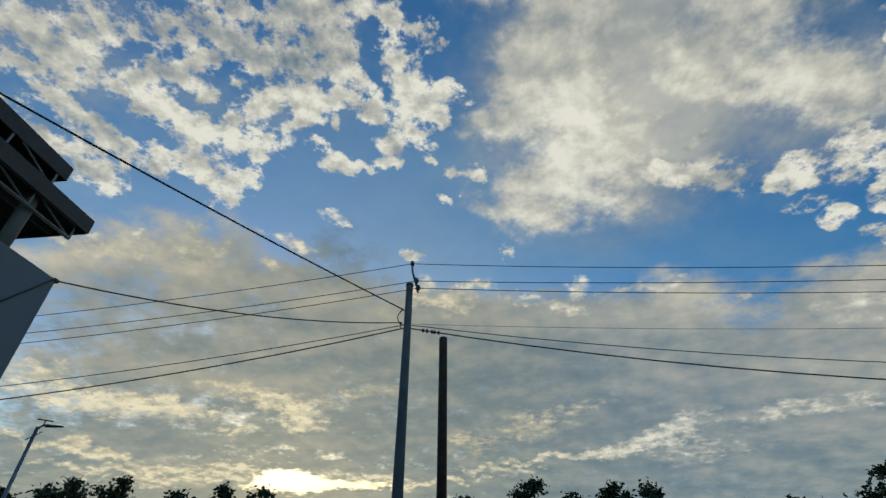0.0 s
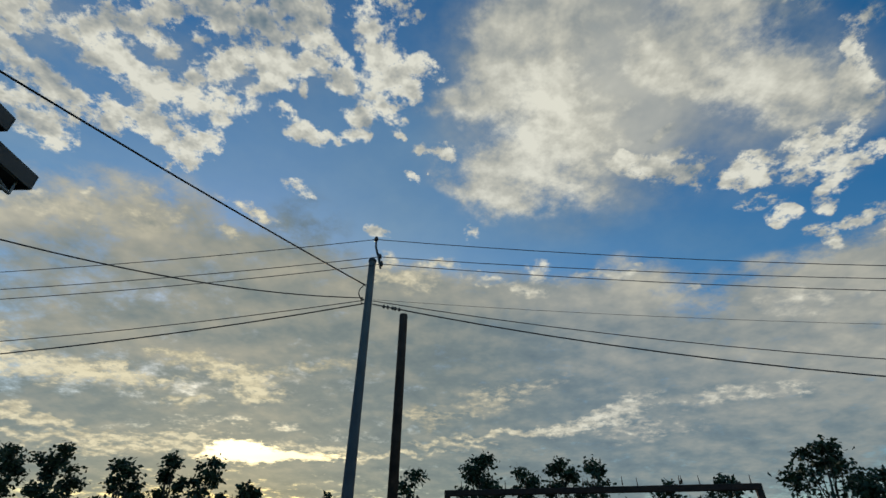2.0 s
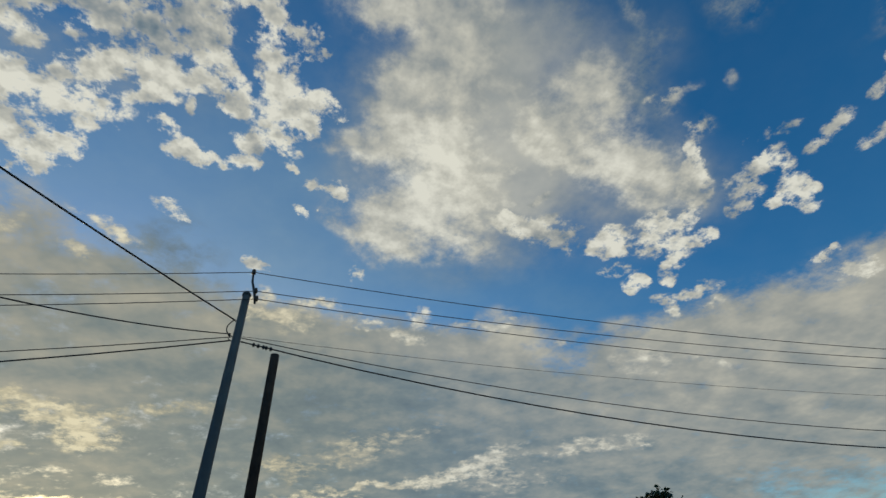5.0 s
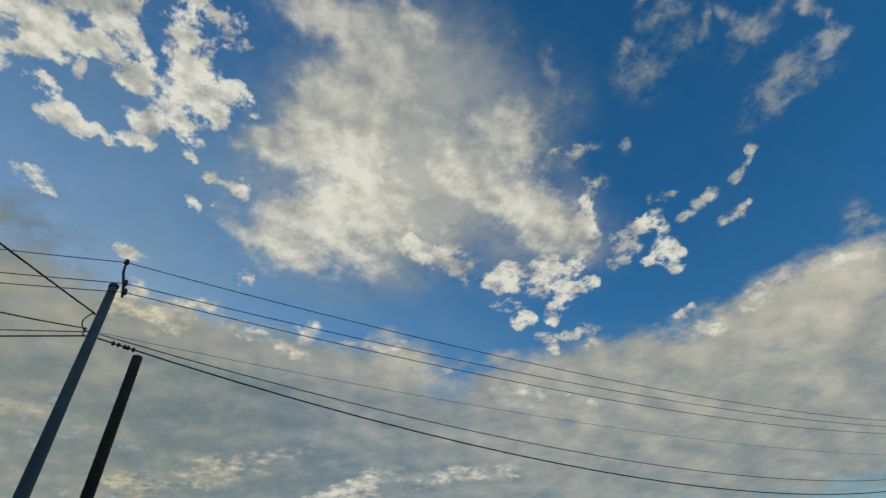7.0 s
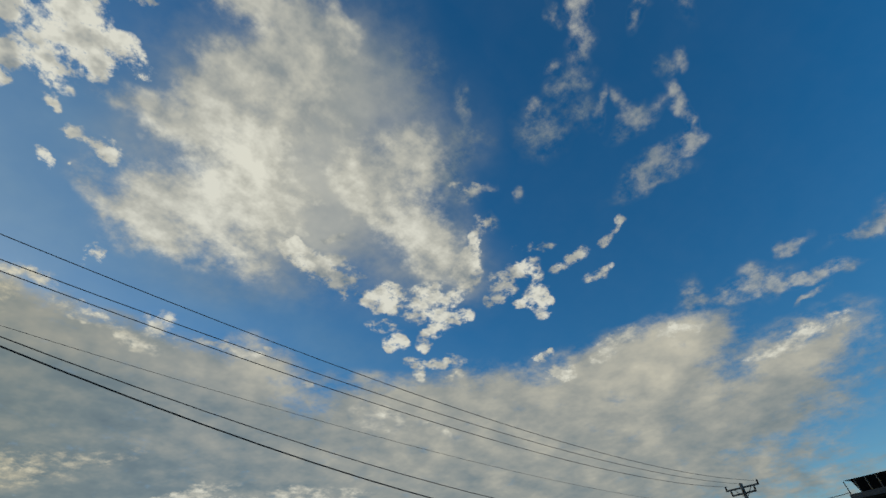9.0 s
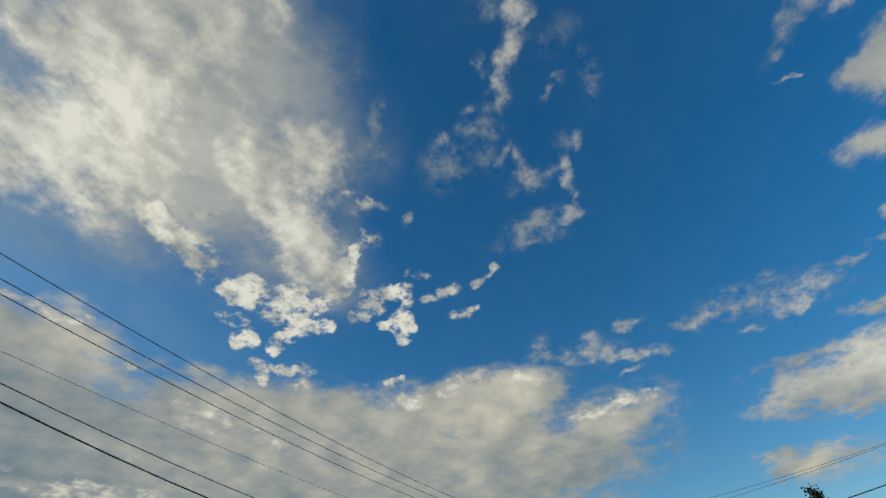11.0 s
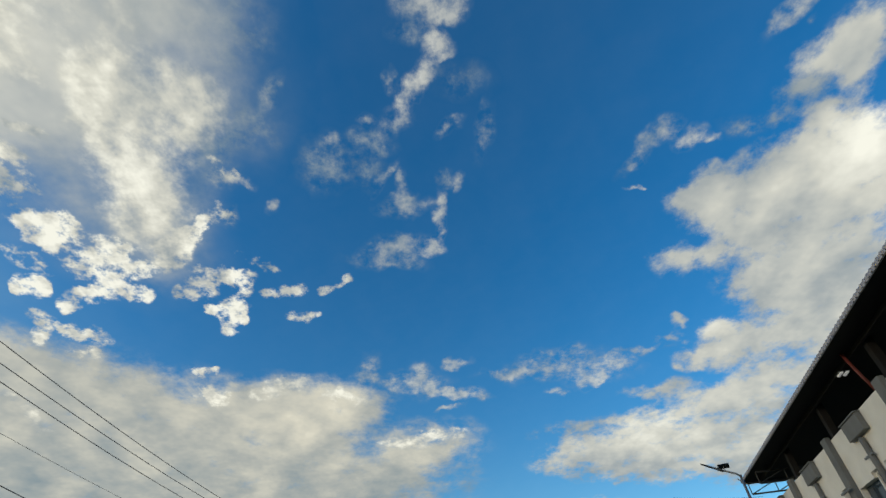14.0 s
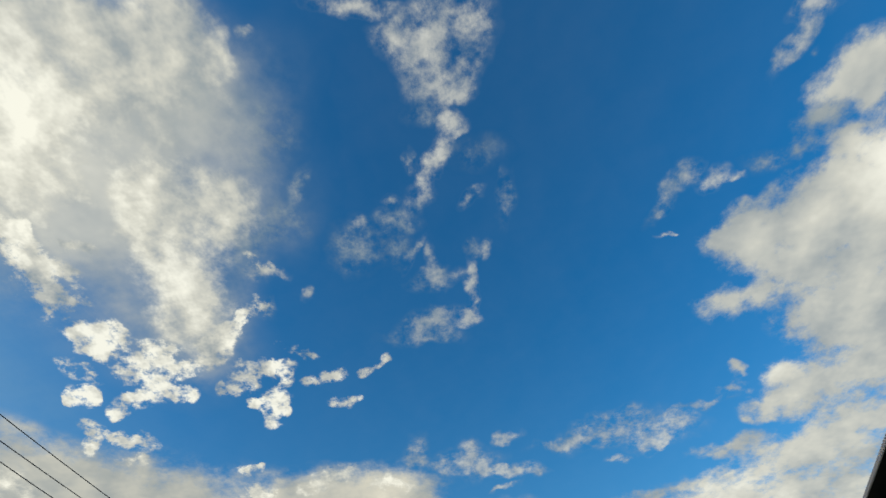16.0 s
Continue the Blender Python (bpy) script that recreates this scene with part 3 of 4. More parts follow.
def material(name, colour, rough=0.7, metal=0.0, vary=0.25, scale=3.0, bump=0.2, fine=40.0, tint=None):
    """A surface with colour varied at two scales, and fine relief."""
    m = bpy.data.materials.new(name)
    m.use_nodes = True
    t = m.node_tree
    bsdf = t.nodes["Principled BSDF"]
    bsdf.inputs["Roughness"].default_value, bsdf.inputs["Metallic"].default_value = rough, metal
    co = t.nodes.new("ShaderNodeTexCoord")
    big, small = t.nodes.new("ShaderNodeTexNoise"), t.nodes.new("ShaderNodeTexNoise")
    big.inputs["Scale"].default_value, small.inputs["Scale"].default_value = scale, fine
    big.inputs["Detail"].default_value = small.inputs["Detail"].default_value = 5
    for n in (big, small):
        t.links.new(co.outputs["Object"], n.inputs["Vector"])
    add = t.nodes.new("ShaderNodeMath")
    add.operation = "MULTIPLY_ADD"
    t.links.new(small.outputs["Fac"], add.inputs[0])
    add.inputs[1].default_value = 0.45
    t.links.new(big.outputs["Fac"], add.inputs[2])
    ramp = t.nodes.new("ShaderNodeMapRange")
    t.links.new(add.outputs[0], ramp.inputs[0])
    ramp.inputs[1].default_value, ramp.inputs[2].default_value = 0.45, 1.0
    mix = t.nodes.new("ShaderNodeMix")
    mix.data_type = "RGBA"
    t.links.new(ramp.outputs[0], mix.inputs[0])
    other = tint or tuple(c * (1 + vary) for c in colour)
    mix.inputs[6].default_value = (*[c * (1 - vary) for c in colour], 1)
    mix.inputs[7].default_value = (*other, 1)
    t.links.new(mix.outputs[2], bsdf.inputs["Base Color"])
    if bump:
        b = t.nodes.new("ShaderNodeBump")
        b.inputs["Strength"].default_value, b.inputs["Distance"].default_value = bump, 0.01
        t.links.new(small.outputs["Fac"], b.inputs["Height"])
        t.links.new(b.outputs[0], bsdf.inputs["Normal"])
    return m


CONCRETE = material("pole_concrete", (0.115, 0.12, 0.125), 0.85, 0, 0.25, 2.0, 0.4, 60)
RUST = material("rusty_steel", (0.060, 0.036, 0.026), 0.8, 0.2, 0.5, 4.0, 0.5, 50)
CABLE = material("black_cable", (0.012, 0.012, 0.013), 0.55, 0, 0.2, 8, 0, 60)
WIRE = material("aluminium_wire", (0.06, 0.06, 0.065), 0.6, 0.3, 0.2, 8, 0, 60)
PORCELAIN = material("brown_porcelain", (0.045, 0.03, 0.025), 0.3, 0, 0.2, 8, 0, 30)
STEEL = material("galvanised_steel", (0.22, 0.23, 0.24), 0.55, 0.6, 0.2, 6, 0.15, 80)
DARK_STEEL = material("dark_painted_steel", (0.05, 0.055, 0.06), 0.6, 0.2, 0.2, 6, 0.15, 80)
ROOF = material("dark_roof_sheet", (0.026, 0.025, 0.029), 0.7, 0.1, 0.3, 3, 0.1, 50)
# roof sheet darkened to near black: the shade under the canopy as base colour
SHADED_CANOPY = material("shaded_canopy_sheet", (0.005, 0.005, 0.006), 0.85, 0, 0.3, 3, 0.1, 50)
FASCIA = material("weathered_fascia", (0.36, 0.37, 0.42), 0.6, 0.1, 0.2, 3, 0.1, 50)
PLASTER = material("white_plaster", (0.70, 0.71, 0.68), 0.9, 0, 0.12, 1.2, 0.25, 70)
BLUE_WALL = material("blue_grey_render", (0.17, 0.21, 0.25), 0.9, 0, 0.12, 1.0, 0.25, 70)
TRIM = material("grey_trim_paint", (0.14, 0.15, 0.155), 0.8, 0, 0.2, 2.0, 0.2, 60)
PANEL = material("solar_panel", (0.012, 0.014, 0.022), 0.25, 0, 0.2, 20, 0, 90)
LEAF = material("leaf_green", (0.032, 0.052, 0.018), 0.6, 0, 0.45, 1.5, 0, 30)
BARK = material("bark", (0.10, 0.075, 0.05), 0.9, 0, 0.4, 5, 0.6, 40)
EARTH = material("dry_grass_ground", (0.12, 0.11, 0.055), 0.95, 0, 0.45, 0.35, 0.6, 12)


# ---- mesh helpers ----
def thing(name, label, category, at=(0, 0, 0), turn=0, group="", kind=""):
    ob = new(name)
    ob.empty_display_size = 0.2
    ob.matrix_basis = pose(*at, 0, 0, turn)
    return tagged(ob, label, category, group, kind)


def mesh_of(name, bm, mat, smooth=False):
    me = bpy.data.meshes.new(name)
    bmesh.ops.recalc_face_normals(bm, faces=bm.faces)
    bm.to_mesh(me)
    bm.free()
    me.materials.append(mat)
    if smooth:
        for p in me.polygons:
            p.use_smooth = True
    return me


def part(name, bm, mat, parent=None, label="", smooth=False, kind=""):
    """One mesh object of a bmesh, under a thing or a part (placed in the parent's own space)."""
    ob = new(name, mesh_of(name, bm, mat, smooth))
    ob.parent = parent
    return tagged(ob, label, "", "", kind)


def box(sx, sy, sz, at=(0, 0, 0), bevel=0.0, bm=None, turn=None):
    """A box of that size with its middle at that place, with rounded edges."""
    one = bmesh.new()
    bmesh.ops.create_cube(one, size=1)
    bmesh.ops.scale(one, vec=(sx, sy, sz), verts=one.verts)
    if bevel:
        bmesh.ops.bevel(one, geom=one.edges[:], offset=bevel, segments=2, affect="EDGES", profile=0.5)
    m = Matrix.Translation(at) @ (turn or Matrix())
    bmesh.ops.transform(one, matrix=m, verts=one.verts)
    return join(bm, one)


def join(bm, one):
    if bm is None:
        return one
    me = bpy.data.meshes.new("tmp")
    one.to_mesh(me)
    one.free()
    bm.from_mesh(me)
    bpy.data.meshes.remove(me)
    return bm


def tube(points, radii, sides=10, bm=None):
    """A round bar along points, with a radius at each point (or one for all)."""
    bm = bm or bmesh.new()
    pts = [Vector(p) for p in points]
    if not hasattr(radii, "__len__"):
        radii = [radii] * len(pts)
    rings, side = [], None
    for i, (p, r) in enumerate(zip(pts, radii)):
        d = (pts[min(i + 1, len(pts) - 1)] - pts[max(i - 1, 0)]).normalized()
        if side is None:
            side = d.orthogonal().normalized()
        side = (side - d * side.dot(d)).normalized()
        other = d.cross(side)
        rings.append([bm.verts.new(p + (side * math.cos(a) + other * math.sin(a)) * r) for a in (math.tau * k / sides for k in range(sides))])
    for a, b in zip(rings, rings[1:]):
        for k in range(sides):
            bm.faces.new((a[k], a[(k + 1) % sides], b[(k + 1) % sides], b[k]))
    bm.faces.new(rings[0][::-1])
    bm.faces.new(rings[-1])
    return bm


def lathe(profile, sides=14, m=None, bm=None):
    """A turned body: (radius, height) from bottom to top."""
    one = bmesh.new()
    rings = [[one.verts.new((r * math.cos(math.tau * k / sides), r * math.sin(math.tau * k / sides), z)) for k in range(sides)] for r, z in profile]
    for a, b in zip(rings, rings[1:]):
        for k in range(sides):
            one.faces.new((a[k], a[(k + 1) % sides], b[(k + 1) % sides], b[k]))
    one.faces.new(rings[0][::-1])
    one.faces.new(rings[-1])
    if m is not None:
        bmesh.ops.transform(one, matrix=m, verts=one.verts)
    return join(bm, one)


# ---- ground ----
bm = bmesh.new()
N = 60
grid = {}
for i in range(N + 1):
    for j in range(N + 1):
        u, v = i / N * 2 - 1, j / N * 2 - 1
        x, y = 2500 * u * abs(u) ** 1.6, 2500 * v * abs(v) ** 1.6
        r = math.hypot(x, y)
        z = 0.05 * noise.noise(Vector((x * 0.3, y * 0.3, 0))) if 14 < r < 80 else 0.0
        grid[i, j] = bm.verts.new((x, y, z))
for i in range(N):
    for j in range(N):
        bm.faces.new((grid[i, j], grid[i + 1, j], grid[i + 1, j + 1], grid[i, j + 1]))
tagged(part("ground", bm, EARTH, None, smooth=True), "dry grassy ground reaching to the horizon", "ground", kind="structure")

# ---- the power line ----
POLE_A, POLE_2, POLE_0 = Vector((-0.96, 11.96, 0)), Vector((41.5, 6.9, 0)), Vector((-43.5, 17.0, 0))
ALONG = (POLE_2 - POLE_A).normalized()
ACROSS = Vector((-ALONG.y, ALONG.x, 0))


def span(name, a, b, sag, r, mat, label, cat="cable", steps=28, group=""):
    a, b = Vector(a), Vector(b)
    pts = [a.lerp(b, k / steps) - Vector((0, 0, 4 * sag * (k / steps) * (1 - k / steps))) for k in range(steps + 1)]
    mid = Vector((a + b) / 2)
    ob = part(name, tube(pts, r, 6), mat, None, smooth=True)
    return tagged(ob, label, cat, group)


def insulator(parent, at, sc=1.0):
    prof = [(0.02, -0.06), (0.055, -0.05), (0.06, -0.02), (0.035, -0.01), (0.055, 0.01), (0.058, 0.035), (0.03, 0.045), (0.045, 0.06), (0.04, 0.085), (0.015, 0.1)]
    return part("insulator", lathe([(r * sc, z * sc) for r, z in prof], 12, Matrix.Translation(at)), PORCELAIN, parent, "dark glazed insulator", True)


# poles
def bracket_pole(at, height, label, r0=0.15, r1=0.095, arms=()):
    ob = thing("utility_pole", label, "pole", at, group="utility poles")
    hs = [-0.3, height * 0.33, height * 0.66, height - 0.02, height]
    part("shaft", tube([(0, 0, h) for h in hs], [r0, r0 * 0.67 + r1 * 0.33, r0 * 0.33 + r1 * 0.67, r1, r1 - 0.015], 18), CONCRETE, ob, smooth=True)
    return ob


pole = bracket_pole(POLE_A, 8.96, "tall tapered grey concrete pole carrying wires")
W_AT = [Vector((0.05, -0.10, 9.58)), Vector((0.20, -0.13, 8.97)), Vector((0.26, -0.15, 8.72))]
part("bracket", tube([(0.05, -0.08, 9.5), (0.07, -0.1, 9.28), (0.14, -0.12, 9.05), (0.2, -0.13, 8.85), (0.25, -0.14, 8.58)], [0.028, 0.03, 0.034, 0.034, 0.026], 8), DARK_STEEL, pole, "bent dark steel top bracket", True)
part("clamp_band", tube([(0, 0, 8.86), (0, 0, 8.92)], 0.112, 18), DARK_STEEL, pole)
for w in W_AT:
    insulator(pole, w)
for h in (7.5, 7.62, 8.05):
    part("cable_hook", tube([(-0.1, -0.05, h), (-0.17, -0.09, h + 0.01), (-0.19, -0.1, h + 0.06)], 0.012, 6), DARK_STEEL, pole)
loop = [(-0.14 - 0.13 * math.sin(math.pi * k / 8), -0.12, 8.05 - 0.5 * k / 8) for k in range(9)]
part("cable_loop", tube(loop, 0.014, 6), CABLE, pole, "black cable looped down the pole", True)

post = thing("steel_post", "plain round rusty steel post without wires", "post", (0.02, 11.0, 0))
part("shaft", tube([(0, 0, -0.3), (0, 0, 6.77), (0, 0, 6.81), (0, 0, 6.82)], [0.116, 0.1, 0.095, 0.07], 20), RUST, post, smooth=True)

# far poles of the same line
far = bracket_pole(POLE_2, 9.5, "distant grey concrete pole with a double crossarm", 0.17, 0.11)
for y0, z0, n in ((0.12, 9.25, 1.1), (-0.12, 8.85, 0.8)):
    arm = part("crossarm", box(0.09, 2 * n, 0.1, (y0, 0, z0), 0.01), DARK_STEEL, far)
    for k in (-0.95, 0.0, 0.95):
        part("insulator", lathe([(0.03, 0), (0.07, 0.03), (0.05, 0.1), (0.075, 0.14), (0.03, 0.26)], 10, Matrix.Translation((y0, k * n, z0 + 0.05))), PORCELAIN, arm, smooth=True)
for sgn in (-1, 1):
    part("brace", tube([(0.1, 0.55 * sgn, 9.2), (0.1, 0.05 * sgn, 8.6)], 0.02, 6), DARK_STEEL, far)
POLE_3 = Vector((28.7, -14.3, 0))
POLE_5 = Vector((37.7, -4.6, 0))
LEFT3 = Vector((0.445, 0.896, 0))
bracket_pole(POLE_5, 8.95, "slim grey concrete pole of the side line", 0.14, 0.085)
third = bracket_pole(POLE_3, 8.75, "slim concrete pole with a bracket and a side conduit", 0.13, 0.075)
third.rotation_euler.z = radians(-116.4)
part("conduit", tube([(-0.30, 0.0, 8.5), (-0.26, 0.0, 7.6), (-0.17, 0, 6.6), (-0.14, 0, 0)], 0.035, 8), STEEL, third, smooth=True)
arm = part("crossarm", box(0.5, 0.07, 0.08, (-0.2, 0, 8.55), 0.01), DARK_STEEL, third)
for k in (-0.42, -0.25, -0.08):
    part("insulator", lathe([(0.03, 0), (0.07, 0.03), (0.05, 0.1), (0.075, 0.14), (0.03, 0.24)], 10, Matrix.Translation((k, 0, 8.6))), PORCELAIN, arm, smooth=True)
bracket_pole(Vector((36, -24.5, 0)), 10.3, "tapered grey concrete pole behind the hall")
bracket_pole(POLE_0, 9.2, "tapered grey concrete pole at the line's end")

for k, w in enumerate(W_AT):
    a = POLE_A + w
    span("overhead_wire", a, POLE_2 + Vector((0.12, (k - 1) * 0.9, 9.5)), (1.2, 1.0, 1.05)[k], 0.011, WIRE, "thin dark overhead wire between poles", group="overhead wires")
    span("overhead_wire", a, POLE_0 + Vector((0, 0, 9.2 - 0.3 * k)), (1.32, 1.38, 1.46)[k], 0.011, WIRE, "thin dark overhead wire between poles", group="overhead wires")
for h, s_l, s_r, r in ((7.58, 1.72, 1.88, 0.011), (7.48, 2.1, 2.3, 0.017)):
    span("cable", POLE_A + Vector((0.12, -0.1, h)), POLE_2 + Vector((-0.2, 0, h)), s_r, r, CABLE, "black sagging telephone cable between poles", group="sagging cables")
    span("cable", POLE_A + Vector((-0.12, -0.1, h)), POLE_0 + Vector((0.2, 0, h)), s_l, r, CABLE, "black sagging telephone cable between poles", group="sagging cables")
span("cable", POLE_A + Vector((0.12, 0.1, 7.72)), POLE_2 + Vector((-0.2, 0, 8.0)), 0.95, 0.005, WIRE, "very thin grey line above the cables", group="sagging cables")
span("service_cable", POLE_A + Vector((-0.12, -0.1, 8.05)), (-9.4, 2.2, 8.2), 0.12, 0.02, CABLE, "thick black service cable running to the shed roof")
span("service_cable", POLE_A + Vector((-0.14, -0.1, 7.66)), (-6.80, 7.1, 5.98), 0.26, 0.014, CABLE, "twisted black cable fixed to the wall corner")
splice = thing("cable_splice", "row of small black clamps on the cable", "clamp", POLE_A + Vector((0, 0, 7.4)))
for k, d in enumerate((0.32, 0.43, 0.56, 0.63, 0.74)):
    part("clamp", lathe([(0.018, -0.05), (0.035, -0.03), (0.04, 0.01), (0.02, 0.05)], 8, Matrix.Translation(Vector((0.12, -0.1, 0.075 - 0.205 * d)) + ALONG * d)), CABLE, splice)
for k in range(2):
    span("overhead_wire", POLE_3 + LEFT3 * (0.42 - 0.34 * k) + Vector((0, 0, 8.8)), POLE_5 + Vector((0, 0, 9.1 - 0.3 * k)), 0.12, 0.009, WIRE, "thin dark overhead wire between poles", group="overhead wires")
span("overhead_wire", POLE_3 + Vector((-0.1, 0, 8.8)), (36, -24.5, 10.5), 0.08, 0.012, WIRE, "thin dark wire running behind the hall", group="overhead wires")
span("cable", POLE_3 + Vector((-0.1, 0, 7.5)), POLE_5 + Vector((0, 0, 7.3)), 0.35, 0.025, CABLE, "black bundled cable between poles", group="sagging cables")
span("cable", POLE_3 + Vector((0.1, 0, 7.5)), (36, -24.5, 9.4), 0.3, 0.02, CABLE, "black bundled cable running behind the hall", group="sagging cables")
span("cable", POLE_2 + Vector((0, -0.1, 8.3)), (39.0, 1.1, 7.25), 0.3, 0.018, CABLE, "black cable dropping to the shed roof", group="sagging cables")


# ---- solar street lamps ----
def street_lamp(at, height, arm_dir, rise, label, panel_at=0.45, reach=1.0):
    ob = thing("street_lamp", label, "street lamp", at, group="solar street lamps")
    d = Vector(arm_dir)
    top = Vector((0, 0, height))
    part("pole", tube([(0, 0, 0), (0, 0, height * 0.5), (0, 0, height)], [0.075, 0.06, 0.05], 14), STEEL, ob, smooth=True)
    part("base_plate", box(0.3, 0.3, 0.03, (0, 0, 0.015), 0.004), STEEL, ob)
    tip = top + d * 0.55 * reach + Vector((0, 0, rise * 0.45))
    part("arm", tube([top - Vector((0, 0, 0.05)), top + d * 0.12 + Vector((0, 0, 0.07)), tip], 0.035, 10), STEEL, ob, smooth=True)
    one = bmesh.new()
    bmesh.ops.create_cube(one, size=1)
    bmesh.ops.scale(one, vec=(0.85 * reach ** 0.5, 0.22, 0.07), verts=one.verts)
    for v in one.verts:
        if v.co.x > 0:
            v.co.y *= 0.6
            v.co.z *= 0.5
    bmesh.ops.bevel(one, geom=one.edges[:], offset=0.015, segments=2, affect="EDGES")
    ang = math.atan2(d.y, d.x)
    turn = Matrix.Rotation(ang, 4, "Z") @ Matrix.Rotation(-math.atan2(rise * 0.55, 0.6), 4, "Y")
    bmesh.ops.transform(one, matrix=Matrix.Translation(tip + d * 0.35 * reach ** 0.5 + Vector((0, 0, rise * 0.3))) @ turn, verts=one.verts)
    part("lamp_head", one, DARK_STEEL, ob, "flat dark lamp head")
    at_p = top + d * panel_at + Vector((0, 0, rise * 0.4 + 0.18))
    part("solar_panel", box(0.44, 0.34, 0.035, at_p, 0.006, None, Matrix.Rotation(ang, 4, "Z") @ Matrix.Rotation(radians(14), 4, "X")), PANEL, ob, "small tilted dark solar panel")
    part("panel_bracket", tube([at_p, at_p - Vector((0, 0, 0.2))], 0.018, 6), STEEL, ob)
    part("clamp", tube([top + d * -0.16 + Vector((0, 0, -0.42)), top + d * 0.16 + Vector((0, 0, -0.12))], 0.018, 6), STEEL, ob)
    return ob


street_lamp((-12.7, 15.75, 0), 5.85, (0.79, 0.61, 0), 0.12, "slim solar street lamp on a grey pole", 0.12, 0.35)
street_lamp((20.1, -13.15, 0), 7.4, (0.5, 0.87, 0), 0.62, "solar street lamp on a grey pole beside the hall", 0.46)
street_lamp((33.2, -17.4, 0), 7.9, (-0.6, 0.8, 0), 0.3, "distant solar street lamp on a grey pole", 0.4)

# ---- steel gate frame ----
gate = thing("gate_frame", "rusty square-tube gate frame with spikes on top", "gate", (0.74, 7.16, 0), math.degrees(math.atan2(5.83 - 7.16, 4.22 - 0.74)))
GW = math.hypot(4.22 - 0.74, 5.83 - 7.16)
part("crossbar", box(GW + 0.07, 0.07, 0.07, (GW / 2, 0, 2.42), 0.008), RUST, gate)
for x in (0, GW):
    part("upright", box(0.07, 0.07, 2.685, (x, 0, 1.0425), 0.008), RUST, gate)
spike = mesh_of("spike", tube([(0, 0, 2.46), (0, 0, 2.49), (0, 0, 2.56)], [0.007, 0.006, 0.003], 6), RUST)
for k in range(13):
    ob = new("spike", spike)
    ob.parent = gate
    ob.matrix_basis = pose(0.22 + k * (GW - 0.4) / 12 + random.uniform(-0.015, 0.015), 0, 0, random.uniform(-2, 2), random.uniform(-4, 4), 0)


# ---- sheds ----
def sheet_roof(parent, sx, sy, at, thick=0.1, rib=0.25, tip=0.0):
    """A ribbed sheet roof seen from below: a thin slab, purlins under it, fascia round it."""
    x, y, z = at
    roof = part("roof", box(sx, sy, thick, (x, y, z), 0.01), ROOF, parent, "dark ribbed sheet roof")
    for fy in (-1, 1):
        part("fascia", box(sx + 0.06, 0.03, thick + 0.16, (x, y + fy * (sy / 2 + 0.017), z - 0.03), 0.006), DARK_STEEL, roof)
    for fx in (-1, 1):
        part("fascia", box(0.03, sy, thick + 0.16, (x + fx * (sx / 2 + 0.017), y, z - 0.03), 0.006), DARK_STEEL, roof)
    n = max(2, int(sx / 1.4))
    for k in range(n):
        part("purlin", box(0.07, sy - 0.1, 0.12, (x - sx / 2 + sx * (k + 0.5) / n, y, z - thick / 2 - 0.055), 0.006), TRIM, roof)
    return roof


def truss(parent, a, b, depth, bays, mat=STEEL, r=0.03, name="truss"):
    """A flat truss from a to b: two chords and webs, each a bar."""
    a, b = Vector(a), Vector(b)
    down = Vector((0, 0, -depth))
    root = part(name, tube([a, b], r, 6), mat, parent)
    part("bottom_chord", tube([a + down, b + down], r, 6), mat, root)
    for k in range(bays + 1):
        p = a.lerp(b, k / bays)
        part("web", tube([p, p + down], r * 0.7, 6), mat, root)
        if k < bays:
            part("web", tube([p + down, a.lerp(b, (k + 1) / bays)], r * 0.6, 6), mat, root)
    return root


shed = thing("open_shed", "open shed with a dark two-tier roof above a blue-grey wall", "shed", (-6.6, 7.2, 0), -7)
part("wall", box(0.25, 9.0, 6.0, (-0.2, -4.55, 3.0), 0.012), BLUE_WALL, shed, "blue-grey rendered wall")
part("wall", box(6.6, 0.25, 5.98, (-3.63, -0.18, 2.99), 0.012), BLUE_WALL, shed, "blue-grey rendered wall")
sheet_roof(shed, 7.0, 9.6, (-3.53, -4.83, 7.2), 0.14)
sheet_roof(shed, 6.9, 8.9, (-3.55, -5.3, 7.78), 0.14)
for y in (-1.0, -4.4, -7.8):
    part("column", tube([(-0.28, y, 5.9), (-0.28, y, 7.15)], 0.11, 14), TRIM, shed, "round grey steel column", True)
for x in (-0.12, -3.5):
    truss(shed, (x, -0.2, 7.1), (x, -9.4, 7.1), 0.32, 10)
for x in (-0.1, -1.8):
    truss(shed, (x, -1.0, 7.68), (x, -9.4, 7.68), 0.36, 9)
part("cable_mast", tube([(-2.0, -5.3, 7.8), (-2.0, -5.3, 8.25)], 0.03, 8), STEEL, shed, smooth=True)
part("cable_clip", box(0.1, 0.1, 0.06, (-0.1, -0.05, 5.98), 0.01), DARK_STEEL, shed)
part("conduit", tube([(-0.06, -0.12, 5.95), (-0.06, -0.7, 5.2), (-0.06, -1.25, 4.0)], 0.015, 6), CABLE, shed, "black cable hanging down the wall", True)


